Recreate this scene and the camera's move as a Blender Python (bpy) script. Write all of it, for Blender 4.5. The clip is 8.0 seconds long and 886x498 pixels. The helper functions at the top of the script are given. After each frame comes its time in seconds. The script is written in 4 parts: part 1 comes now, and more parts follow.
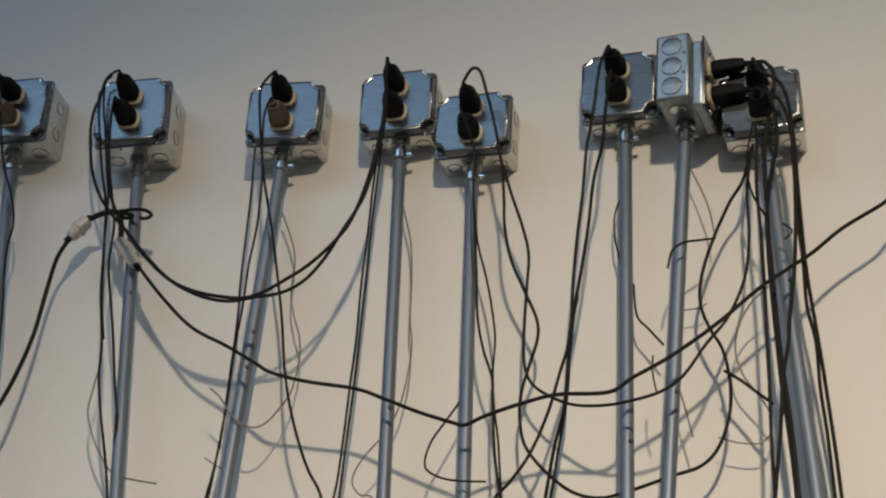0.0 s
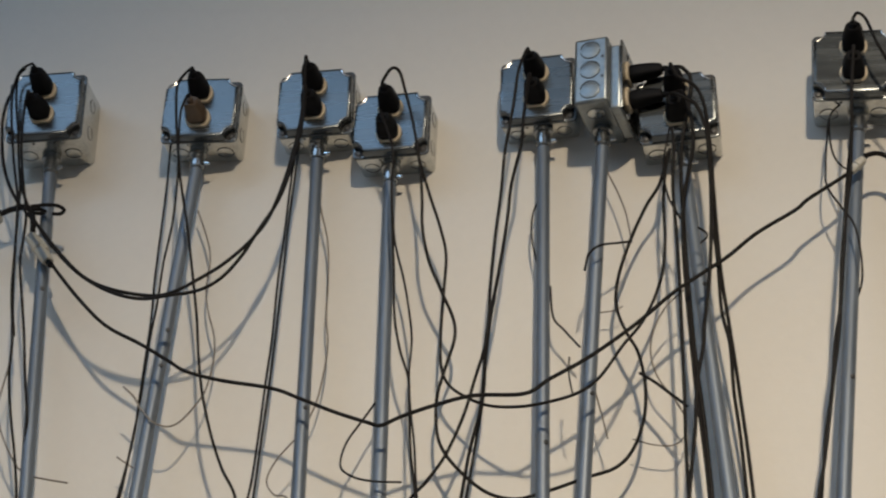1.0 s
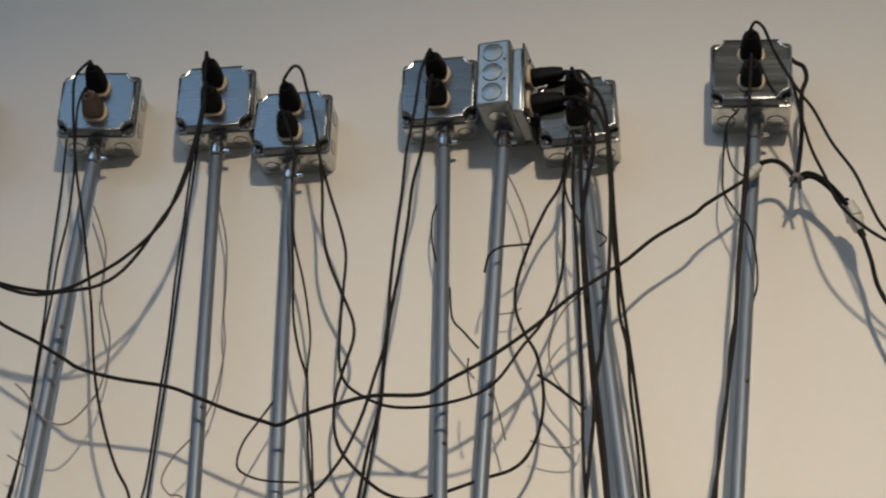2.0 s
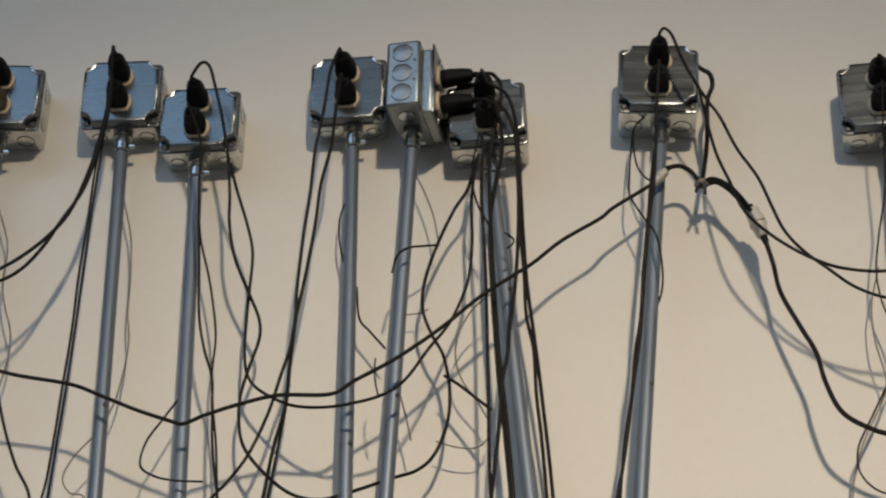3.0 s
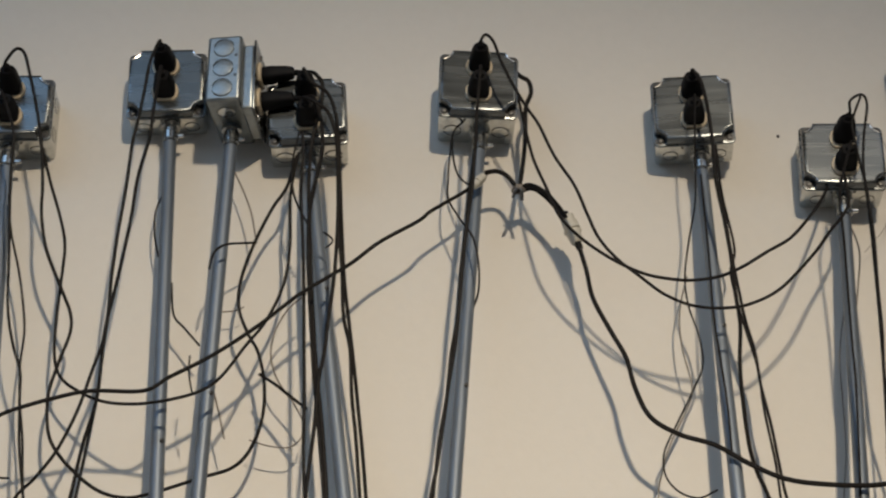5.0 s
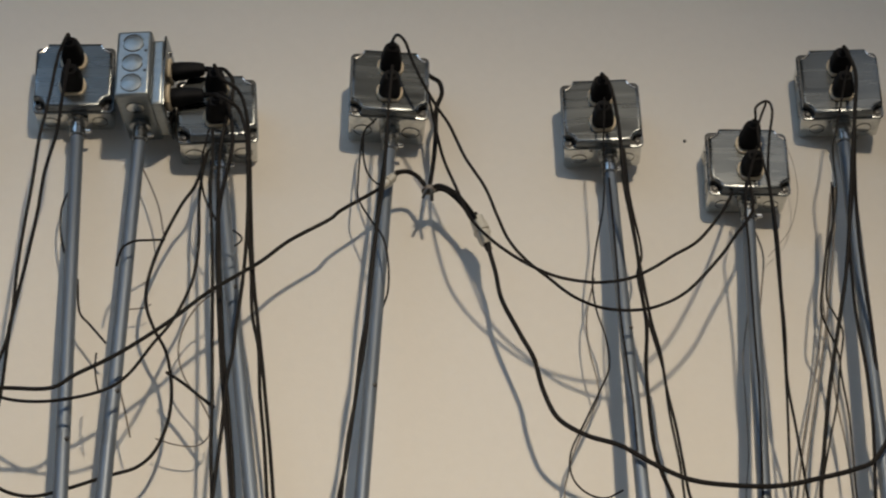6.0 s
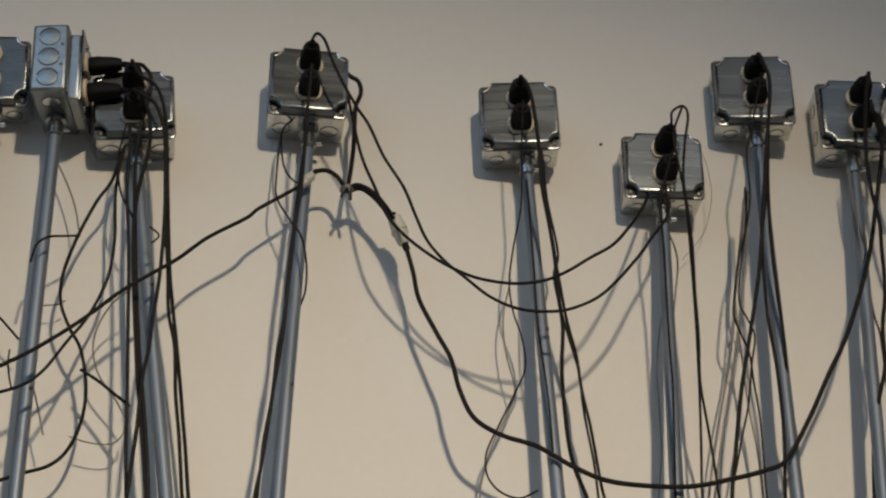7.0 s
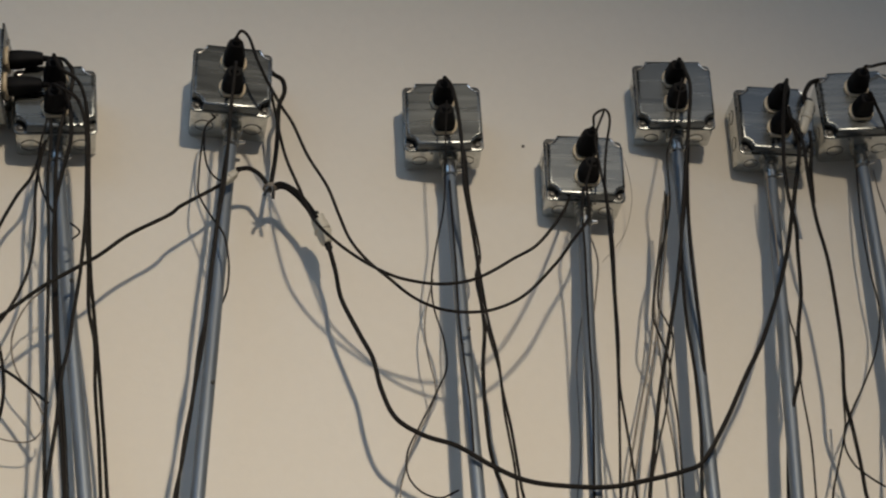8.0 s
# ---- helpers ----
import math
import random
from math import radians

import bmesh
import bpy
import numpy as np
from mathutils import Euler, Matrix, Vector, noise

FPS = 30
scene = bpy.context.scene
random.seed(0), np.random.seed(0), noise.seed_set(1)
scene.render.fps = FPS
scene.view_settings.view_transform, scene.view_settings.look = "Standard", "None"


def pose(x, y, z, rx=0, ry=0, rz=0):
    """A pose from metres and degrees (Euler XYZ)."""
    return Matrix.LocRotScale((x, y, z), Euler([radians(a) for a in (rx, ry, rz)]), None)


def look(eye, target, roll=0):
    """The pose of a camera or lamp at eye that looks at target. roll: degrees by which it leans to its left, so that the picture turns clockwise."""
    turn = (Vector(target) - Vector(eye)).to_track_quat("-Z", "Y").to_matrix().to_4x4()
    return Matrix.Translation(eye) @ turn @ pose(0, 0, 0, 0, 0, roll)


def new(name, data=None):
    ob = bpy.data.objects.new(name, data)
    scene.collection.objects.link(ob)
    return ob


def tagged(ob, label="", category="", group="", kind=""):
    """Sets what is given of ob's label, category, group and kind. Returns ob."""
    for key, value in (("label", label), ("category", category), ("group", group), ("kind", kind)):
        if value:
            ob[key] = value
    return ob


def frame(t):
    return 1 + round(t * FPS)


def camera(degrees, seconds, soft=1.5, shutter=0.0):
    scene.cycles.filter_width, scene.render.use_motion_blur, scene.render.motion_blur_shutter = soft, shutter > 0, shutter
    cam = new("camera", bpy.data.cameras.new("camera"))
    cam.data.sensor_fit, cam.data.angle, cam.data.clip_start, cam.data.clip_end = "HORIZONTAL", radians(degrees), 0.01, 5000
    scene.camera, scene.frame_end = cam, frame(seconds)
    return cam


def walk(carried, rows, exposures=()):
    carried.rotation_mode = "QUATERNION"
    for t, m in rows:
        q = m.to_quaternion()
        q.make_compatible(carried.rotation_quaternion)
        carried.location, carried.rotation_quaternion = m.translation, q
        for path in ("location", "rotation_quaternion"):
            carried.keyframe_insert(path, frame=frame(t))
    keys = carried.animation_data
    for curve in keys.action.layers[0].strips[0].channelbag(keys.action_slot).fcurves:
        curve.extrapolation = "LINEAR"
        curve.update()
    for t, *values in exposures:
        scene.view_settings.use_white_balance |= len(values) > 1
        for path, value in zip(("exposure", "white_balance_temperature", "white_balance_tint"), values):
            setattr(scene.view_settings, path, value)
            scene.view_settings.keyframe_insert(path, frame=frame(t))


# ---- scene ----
cam = camera(30.0, 8.0, soft=2.1, shutter=0.4)
PATH = [
    (0, (0.4989, -1.8204, 1.4219), (0.0029, -0.1375, 2.3820), 3.05),
    (0.5, (0.4912, -1.8211, 1.4219), (0.0453, -0.1258, 2.3850), 2.56),
    (1, (0.4836, -1.8217, 1.4220), (0.0990, -0.1128, 2.3872), 1.95),
    (1.5, (0.4759, -1.8223, 1.4220), (0.1594, -0.1006, 2.3892), 1.30),
    (3, (0.4530, -1.8241, 1.4221), (0.3282, -0.0791, 2.3914), -0.55),
    (3.5, (0.4454, -1.8247, 1.4222), (0.3840, -0.0758, 2.3904), -1.10),
    (4, (0.4377, -1.8254, 1.4222), (0.4390, -0.0745, 2.3889), -1.76),
    (4.5, (0.4301, -1.8260, 1.4223), (0.4931, -0.0753, 2.3872), -2.32),
    (6, (0.4071, -1.8278, 1.4224), (0.6559, -0.0885, 2.3778), -4.15),
    (6.5, (0.3995, -1.8284, 1.4224), (0.7072, -0.0962, 2.3736), -4.73),
    (7, (0.3918, -1.8291, 1.4225), (0.7533, -0.1047, 2.3690), -5.22),
    (7.5, (0.3842, -1.8297, 1.4225), (0.7985, -0.1146, 2.3642), -5.71),
    (8, (0.3765, -1.8303, 1.4225), (0.8436, -0.1259, 2.3590), -6.20),
]
walk(cam, [(t, look(eye, target, roll)) for t, eye, target, roll in PATH],
     exposures=((0.0, -0.02), (1.5, -0.03), (3.0, -0.03), (3.5, 0.0), (4.5, -0.04), (6.0, -0.13), (6.5, -0.21), (8.0, -0.22)))

# ---- light ----
world = bpy.data.worlds.new("world")
scene.world = world
world.use_nodes = True
bg = world.node_tree.nodes["Background"]
bg.inputs["Color"].default_value = (0.72, 0.78, 0.9, 1)
bg.inputs["Strength"].default_value = 0.05

SPOT_AT = (1.08, -3.70, 3.50)
spot_data = bpy.data.lights.new("spot", "SPOT")
spot_data.energy, spot_data.color = 570, (1.0, 0.83, 0.605)
spot_data.shadow_soft_size, spot_data.spot_size, spot_data.spot_blend = 0.085, radians(76), 1.0
new("spot", spot_data).matrix_world = look(SPOT_AT, (0.40, 0, 0.30))


# ---- materials ----
def material(name, base, rough, metal=0.0, grain=60.0, vary=0.12, bump=0.0, streak=(1, 1, 1), coat=0.0, blotch=6.0, spec=0.5):
    """A node material: base colour varied by fine grain and by broad blotches, gloss varied too, with a fine relief."""
    m = bpy.data.materials.new(name)
    m.use_nodes = True
    nt = m.node_tree
    n, l = nt.nodes, nt.links
    p = n["Principled BSDF"]
    p.inputs["Metallic"].default_value = metal
    p.inputs["Coat Weight"].default_value = coat
    p.inputs["Specular IOR Level"].default_value = spec
    tc, mp = n.new("ShaderNodeTexCoord"), n.new("ShaderNodeMapping")
    info = n.new("ShaderNodeObjectInfo")
    l.new(tc.outputs["Object"], mp.inputs["Vector"])
    mp.inputs["Scale"].default_value = streak
    shift = n.new("ShaderNodeVectorMath")
    shift.operation = "ADD"
    l.new(mp.outputs["Vector"], shift.inputs[0])
    l.new(info.outputs["Random"], shift.inputs[1])
    fine, broad = n.new("ShaderNodeTexNoise"), n.new("ShaderNodeTexNoise")
    fine.inputs["Scale"].default_value, fine.inputs["Detail"].default_value = grain, 5
    broad.inputs["Scale"].default_value, broad.inputs["Detail"].default_value = blotch, 3
    l.new(shift.outputs[0], fine.inputs["Vector"])
    l.new(shift.outputs[0], broad.inputs["Vector"])
    mix = n.new("ShaderNodeMath")
    mix.operation = "ADD"
    l.new(fine.outputs["Fac"], mix.inputs[0])
    l.new(broad.outputs["Fac"], mix.inputs[1])
    ramp = n.new("ShaderNodeMapRange")
    ramp.inputs["From Min"].default_value, ramp.inputs["From Max"].default_value = 0.6, 1.4
    ramp.inputs["To Min"].default_value, ramp.inputs["To Max"].default_value = 1 - vary, 1 + vary
    l.new(mix.outputs[0], ramp.inputs["Value"])
    tint = n.new("ShaderNodeVectorMath")
    tint.operation = "SCALE"
    tint.inputs[0].default_value = base
    l.new(ramp.outputs[0], tint.inputs["Scale"])
    l.new(tint.outputs[0], p.inputs["Base Color"])
    gloss = n.new("ShaderNodeMapRange")
    gloss.inputs["From Min"].default_value, gloss.inputs["From Max"].default_value = 0.6, 1.4
    gloss.inputs["To Min"].default_value, gloss.inputs["To Max"].default_value = rough * 0.8, min(1, rough * 1.2)
    l.new(mix.outputs[0], gloss.inputs["Value"])
    l.new(gloss.outputs[0], p.inputs["Roughness"])
    if bump:
        b = n.new("ShaderNodeBump")
        b.inputs["Strength"].default_value, b.inputs["Distance"].default_value = bump, 0.001
        l.new(fine.outputs["Fac"], b.inputs["Height"])
        l.new(b.outputs["Normal"], p.inputs["Normal"])
    return m


PLASTER = material("plaster", (0.74, 0.71, 0.66), 0.75, grain=90, vary=0.025, bump=0.25, blotch=2.5)
PAINT = material("ceiling_paint", (0.13, 0.14, 0.15), 0.85, grain=40, vary=0.03, bump=0.2, blotch=1.5)
WALL_PAINT = material("wall_paint", (0.36, 0.35, 0.335), 0.85, grain=40, vary=0.03, bump=0.2, blotch=1.5)
CONCRETE = material("concrete", (0.30, 0.29, 0.275), 0.5, grain=30, vary=0.2, bump=0.3, blotch=1.5)
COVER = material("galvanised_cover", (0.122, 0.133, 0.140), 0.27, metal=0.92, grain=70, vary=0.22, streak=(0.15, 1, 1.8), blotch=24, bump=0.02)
STEEL = material("galvanised_steel", (0.58, 0.59, 0.575), 0.20, metal=0.95, grain=140, vary=0.25, bump=0.03, blotch=40)
DULL = material("dull_galvanised_steel", (0.27, 0.29, 0.295), 0.36, metal=0.85, grain=120, vary=0.2, bump=0.05, blotch=30)
FITTING = material("die_cast_fitting", (0.30, 0.315, 0.325), 0.20, metal=0.9, grain=160, vary=0.25, bump=0.1)
TUBE = material("conduit_steel", (0.165, 0.195, 0.235), 0.48, metal=0.50, grain=60, vary=0.3, bump=0.1, streak=(1, 1, 0.06), blotch=8)
ZINC = material("bright_zinc", (0.75, 0.75, 0.74), 0.18, metal=1.0, grain=150, vary=0.1)
DARK = material("dark_steel", (0.10, 0.10, 0.10), 0.45, metal=0.8, grain=150, vary=0.2)
IVORY = material("ivory_plastic", (0.66, 0.56, 0.41), 0.4, grain=80, vary=0.05)
BLACK = material("black_rubber", (0.0060, 0.0060, 0.0072), 0.6, grain=200, vary=0.25, bump=0.1, spec=0.14)
CORD = material("black_cord", (0.0115, 0.0098, 0.0092), 0.62, grain=200, vary=0.25, spec=0.18)
BROWN = material("brown_plastic", (0.10, 0.066, 0.04), 0.4, grain=120, vary=0.15)
GREY = material("grey_wire", (0.20, 0.175, 0.15), 0.6, grain=200, vary=0.15)
WHITE = material("translucent_nylon", (0.50, 0.48, 0.42), 0.4, grain=120, vary=0.08)


def glowing(name, colour, strength):
    m = bpy.data.materials.new(name)
    m.use_nodes = True
    p = m.node_tree.nodes["Principled BSDF"]
    p.inputs["Base Color"].default_value = (0.8, 0.8, 0.8, 1)
    p.inputs["Emission Color"].default_value = (*colour, 1)
    p.inputs["Emission Strength"].default_value = strength
    return m


# glows of the panels added overhead, and of the spotlight's lens
COOL_GLOW = glowing("cool_fill", (0.43, 0.68, 1.0), 3.3)
MIDDLE = glowing("middle_fill", (0.70, 0.86, 1.0), 0.85)
NEUTRAL = glowing("neutral_fill", (0.78, 0.87, 1.0), 2.4)
DIM = glowing("dim_fill", (0.66, 0.79, 1.0), 0.62)
BULB = glowing("warm_lens", (1.0, 0.8, 0.55), 20.0)


# ---- mesh helpers ----
def finish(bm, name, smooth=True):
    me = bpy.data.meshes.new(name)
    bmesh.ops.recalc_face_normals(bm, faces=bm.faces)
    if smooth:
        for f in bm.faces:
            broad = max(abs(c) for c in f.normal) > 0.9999 and min(e.calc_length() for e in f.edges) > 0.008
            f.smooth = len(f.verts) < 5 and not broad
        for e in bm.edges:
            if len(e.link_faces) == 2 and e.calc_face_angle(0) > radians(32):
                e.smooth = False
    bm.to_mesh(me)
    bm.free()
    return me


def part(name, bm, mat, parent=None, label="", at=None):
    """Links a bmesh, or a ready mesh, as one object under a thing or a part."""
    me = bm if isinstance(bm, bpy.types.Mesh) else finish(bm, name)
    if not me.materials:
        me.materials.append(mat)
    ob = new(name, me)
    if parent:
        ob.parent = parent
    if at is not None:
        ob.matrix_basis = at
    return tagged(ob, label)


def block(x0, x1, y0, y1, z0, z1, bevel=0.0, segments=2):
    bm = bmesh.new()
    bmesh.ops.create_cube(bm, size=1, matrix=Matrix.Translation(((x0 + x1) / 2, (y0 + y1) / 2, (z0 + z1) / 2)) @ Matrix.Diagonal((x1 - x0, y1 - y0, z1 - z0, 1)))
    if bevel:
        bmesh.ops.bevel(bm, geom=bm.edges[:], offset=bevel, segments=segments, affect="EDGES", profile=0.5)
    return bm


def prism(outline, y0, y1, bevel=0.0):
    """An outline in x and z, drawn out from y0 (back) to y1 (front), its front edge rounded."""
    bm = bmesh.new()
    back = bm.faces.new([bm.verts.new((x, y0, z)) for x, z in outline])
    got = bmesh.ops.extrude_face_region(bm, geom=[back])
    front = [g for g in got["geom"] if isinstance(g, bmesh.types.BMVert)]
    bmesh.ops.translate(bm, verts=front, vec=(0, y1 - y0, 0))
    if bevel:
        edges = [e for e in bm.edges if all(abs(v.co.y - y1) < 1e-6 for v in e.verts)]
        bmesh.ops.bevel(bm, geom=edges, offset=bevel, segments=3, affect="EDGES", profile=0.5)
    return bm


def rounded(w, h, r, steps=4):
    out = []
    for cx, cz, a0 in ((w / 2 - r, h / 2 - r, 0), (-w / 2 + r, h / 2 - r, 90), (-w / 2 + r, -h / 2 + r, 180), (w / 2 - r, -h / 2 + r, 270)):
        for i in range(steps + 1):
            a = radians(a0 + 90 * i / steps)
            out.append((cx + r * math.cos(a), cz + r * math.sin(a)))
    return out


def lathe(profile, steps=16):
    """A turned shape round z, from rows of radius and height."""
    bm = bmesh.new()
    rings = [[bm.verts.new((r * math.cos(2 * math.pi * i / steps), r * math.sin(2 * math.pi * i / steps), z)) for i in range(steps)] for r, z in profile]
    for a, b in zip(rings, rings[1:]):
        for i in range(steps):
            bm.faces.new((a[i], a[(i + 1) % steps], b[(i + 1) % steps], b[i]))
    bm.faces.new(rings[0][::-1])
    bm.faces.new(rings[-1])
    return bm


def smooth_line(points, per=8):
    """Catmull-Rom points through the given ones."""
    p = [Vector(q) for q in points]
    p = [2 * p[0] - p[1], *p, 2 * p[-1] - p[-2]]
    out = []
    for a, b, c, d in zip(p, p[1:], p[2:], p[3:]):
        for i in range(per):
            t = i / per
            out.append(0.5 * (2 * b + (c - a) * t + (2 * a - 5 * b + 4 * c - d) * t * t + (3 * b - a - 3 * c + d) * t ** 3))
    return out + [p[-2]]


def sweep(line, radius, steps=8, taper=None):
    """A round bar along a line of points; taper gives the radius at 0 to 1."""
    bm = bmesh.new()
    rings, side = [], None
    for i, q in enumerate(line):
        way = (line[min(i + 1, len(line) - 1)] - line[max(i - 1, 0)]).normalized()
        side = (way.orthogonal() if side is None else side - way * side.dot(way)).normalized()
        up = way.cross(side)
        r = taper(i / (len(line) - 1)) if taper else radius
        rings.append([bm.verts.new(q + r * (math.cos(2 * math.pi * k / steps) * side + math.sin(2 * math.pi * k / steps) * up)) for k in range(steps)])
    for a, b in zip(rings, rings[1:]):
        for k in range(steps):
            bm.faces.new((a[k], a[(k + 1) % steps], b[(k + 1) % steps], b[k]))
    bm.faces.new(rings[0][::-1])
    bm.faces.new(rings[-1])
    return bm


def thing(name, m, label, category, group=""):
    ob = new(name)
    ob.empty_display_size = 0.05
    ob.matrix_basis = m
    return tagged(ob, label, category, group)


# ---- the room ----
def setting(name, bm, mat, label, category):
    return tagged(part(name, bm, mat), label, category, kind="structure")


X0, X1, Y0, H = -4.0, 5.0, -5.2, 4.3
setting("wall_north", block(X0, X1, 0, 0.15, 0, H), PLASTER, "off-white plastered gallery wall lit by a warm lamp", "wall")
setting("wall_south", block(X0, X1, Y0 - 0.15, Y0, 0, H), WALL_PAINT, "plain grey painted wall behind the camera", "wall")
setting("wall_west", block(X0 - 0.15, X0, Y0, 0.15, 0, H), WALL_PAINT, "plain grey painted side wall", "wall")
setting("wall_east", block(X1, X1 + 0.15, Y0, 0.15, 0, H), WALL_PAINT, "plain grey painted side wall", "wall")
setting("floor", block(X0 - 0.15, X1 + 0.15, Y0 - 0.15, 0.15, -0.1, 0), CONCRETE, "grey polished concrete floor", "floor")
setting("ceiling", block(X0 - 0.15, X1 + 0.15, Y0 - 0.15, 0.15, H, H + 0.1), PAINT, "plain grey painted ceiling", "ceiling")

# glowing panels added overhead, out of view, for fill and for the covers to mirror
def fill_panel(x, y, pw, pd, glow, label):
    panel = thing("fill_panel", pose(x, y, H), label, "ceiling light", "ceiling panels")
    part("diffuser", block(-pw + 0.04, pw - 0.04, -pd + 0.04, pd - 0.04, -0.05, -0.035), glow, panel)
    for s in (-1, 1):
        part("frame_bar", block(-pw, pw, s * pd - 0.02, s * pd + 0.02, -0.06, 0), STEEL, panel)
        part("frame_bar", block(s * pw - 0.02, s * pw + 0.02, -pd + 0.021, pd - 0.021, -0.06, 0), STEEL, panel)


# stands in for the unseen cool source that turns the left covers blue
fill_panel(-2.10, -2.6, 1.75, 0.60, COOL_GLOW, "cool glowing stand-in panel with a metal frame, unseen overhead")
# invented, so that the covers near the middle mirror a pale grey-blue
fill_panel(-0.06, -2.6, 0.22, 0.6, MIDDLE, "narrow cool glowing panel with a metal frame, added for cover reflections")
# invented fill kept out of the covers' mirror zone; it lifts the wall's shadows
fill_panel(-0.95, -4.45, 2.15, 0.5, NEUTRAL, "neutral glowing panel with a metal frame, added as shadow fill")
# added out of view to give the right-hand covers a grey-blue reflection
fill_panel(2.7, -2.8, 1.4, 1.4, DIM, "dim cool glowing panel with a metal frame, added for the right covers")

head = thing("track_spotlight", Matrix.Translation(SPOT_AT), "black cylindrical ceiling spotlight with a warm lamp", "spotlight")
aim = look((0, 0, 0), Vector((0.40, 0, 0.30)) - Vector(SPOT_AT))
part("can", lathe([(0.055, 0.035), (0.06, 0.05), (0.06, 0.2), (0.04, 0.22)], 20), BLACK, head, at=aim)
part("lens", lathe([(0.05, 0.024), (0.05, 0.03)], 20), BULB, head, at=aim)
part("stem", block(-0.012, 0.012, -0.012, 0.012, 0.05, H - SPOT_AT[2], 0.003), BLACK, head)


# ---- outlet boxes ----
def box_shell(w, h, d):
    """A pressed steel box, open at the front."""
    bm = prism(rounded(w, h, 0.006), -0.001, -d)
    front = [f for f in bm.faces if all(abs(v.co.y + d) < 1e-6 for v in f.verts)]
    bmesh.ops.inset_region(bm, faces=front, thickness=0.0018)
    hole = bmesh.ops.extrude_face_region(bm, geom=front)
    bmesh.ops.translate(bm, verts=[v for v in hole["geom"] if isinstance(v, bmesh.types.BMVert)], vec=(0, d - 0.004, 0))
    bmesh.ops.delete(bm, geom=front, context="FACES")
    return bm


def scooped(w, h, inset, r, steps=7):
    """A rectangle drawn in by inset, its corners scooped in arcs of radius r round the corners of the full one."""
    out, a0 = [], math.asin(inset / r)
    for sx, sz in ((1, 1), (-1, 1), (-1, -1), (1, -1)):
        arc = []
        for i in range(steps + 1):
            a = a0 + (math.pi / 2 - 2 * a0) * i / steps
            arc.append((sx * (w / 2 - r * math.cos(a)), sz * (h / 2 - r * math.sin(a))))
        out += arc if sx * sz < 0 else arc[::-1]
    return out


def raised_cover(w, h, d):
    """A drawn steel cover: a flat top that rolls down over sloping sides to its flange, scooped round the four screws."""
    bm = bmesh.new()
    rows = ((0.0016, 0.0160, 0.0020), (0.0018, 0.0163, 0.0075), (0.0021, 0.0167, 0.0125), (0.0026, 0.0172, 0.0146), (0.0033, 0.0178, 0.0154), (0.0045, 0.0186, 0.01572), (0.0055, 0.0193, 0.01590), (0.0064, 0.0199, 0.0160))
    rings = [[bm.verts.new((x, -d - y, z)) for x, z in scooped(w, h, inset, r)] for inset, r, y in rows]
    for a, b in zip(rings, rings[1:]):
        for i in range(len(a)):
            bm.faces.new((a[i], a[(i + 1) % len(a)], b[(i + 1) % len(a)], b[i]))
    bm.faces.new(rings[-1])
    return bm


def flange(w, h, d):
    """The cover's flat rim, its front edge a little crowned."""
    bm = bmesh.new()
    rows = ((0.0, -0.0005), (0.0, 0.0010), (0.0002, 0.0017), (0.0005, 0.0020), (0.0017, 0.00226), (0.0032, 0.0024))
    rings = [[bm.verts.new((x, -d - y, z)) for x, z in rounded(w - 2 * inset, h - 2 * inset, 0.007 - inset)] for inset, y in rows]
    for a, b in zip(rings, rings[1:]):
        for i in range(len(a)):
            bm.faces.new((a[i], a[(i + 1) % len(a)], b[(i + 1) % len(a)], b[i]))
    bm.faces.new(rings[0][::-1])
    bm.faces.new(rings[-1])
    return bm


def knockout_mesh(r):
    """A round blank, a little sunk in a ring."""
    bm = lathe([(r * 1.0, 0.0), (r * 0.985, 0.0006), (r * 0.96, 0.0007), (r * 0.1, 0.0007)], 22)
    return finish(bm, "knockout")


def screw_mesh():
    bm = lathe([(0.0042, 0), (0.0042, 0.0012), (0.0030, 0.0024), (0.0012, 0.0027)], 14)
    return finish(bm, "screw")


def recess_mesh():
    """The dark slotted hole round a cover screw."""
    return finish(lathe([(0.0066, 0), (0.0064, 0.0004), (0.0046, 0.0005)], 16), "screw_recess")


def slot_mesh():
    return finish(block(-0.0034, 0.0034, -0.0005, 0.0005, 0.0020, 0.00295), "slot", False)


def face_mesh():
    """One half of a duplex receptacle: round sides, flat top and bottom, with its slots sunk."""
    w, h, out = 0.0172, 0.0135, []
    for s in (1, -1):
        for i in range(9):
            a = math.asin(h / w) * (-1 + 2 * i / 8) * s
            out.append((s * w * math.cos(a), w * math.sin(a)))
    return finish(prism(out, 0.0, -0.0045, 0.0012), "receptacle_face")


def notch_mesh():
    """The rolled lip round a cover's corner scoop."""
    line = [Vector((0.0178 * math.cos(radians(a)), 0, 0.0178 * math.sin(radians(a)))) for a in range(200, 251, 5)]
    return finish(sweep(line, 0.0014, 6), "corner_lip")


def gap_mesh(r):
    """The dark slit round a blank, open at its two bridges."""
    bm = bmesh.new()
    for a0, a1 in ((12, 168), (196, 352)):
        rows = [[bm.verts.new((k * math.cos(radians(a)), k * math.sin(radians(a)), z)) for k, z in ((r * 1.00, 0.0002), (r * 1.01, 0.0008), (r * 1.10, 0.0008), (r * 1.11, 0.0002))] for a in range(a0, a1 + 1, 12)]
        for p, q in zip(rows, rows[1:]):
            for i in range(3):
                bm.faces.new((p[i], p[i + 1], q[i + 1], q[i]))
    return finish(bm, "gap")


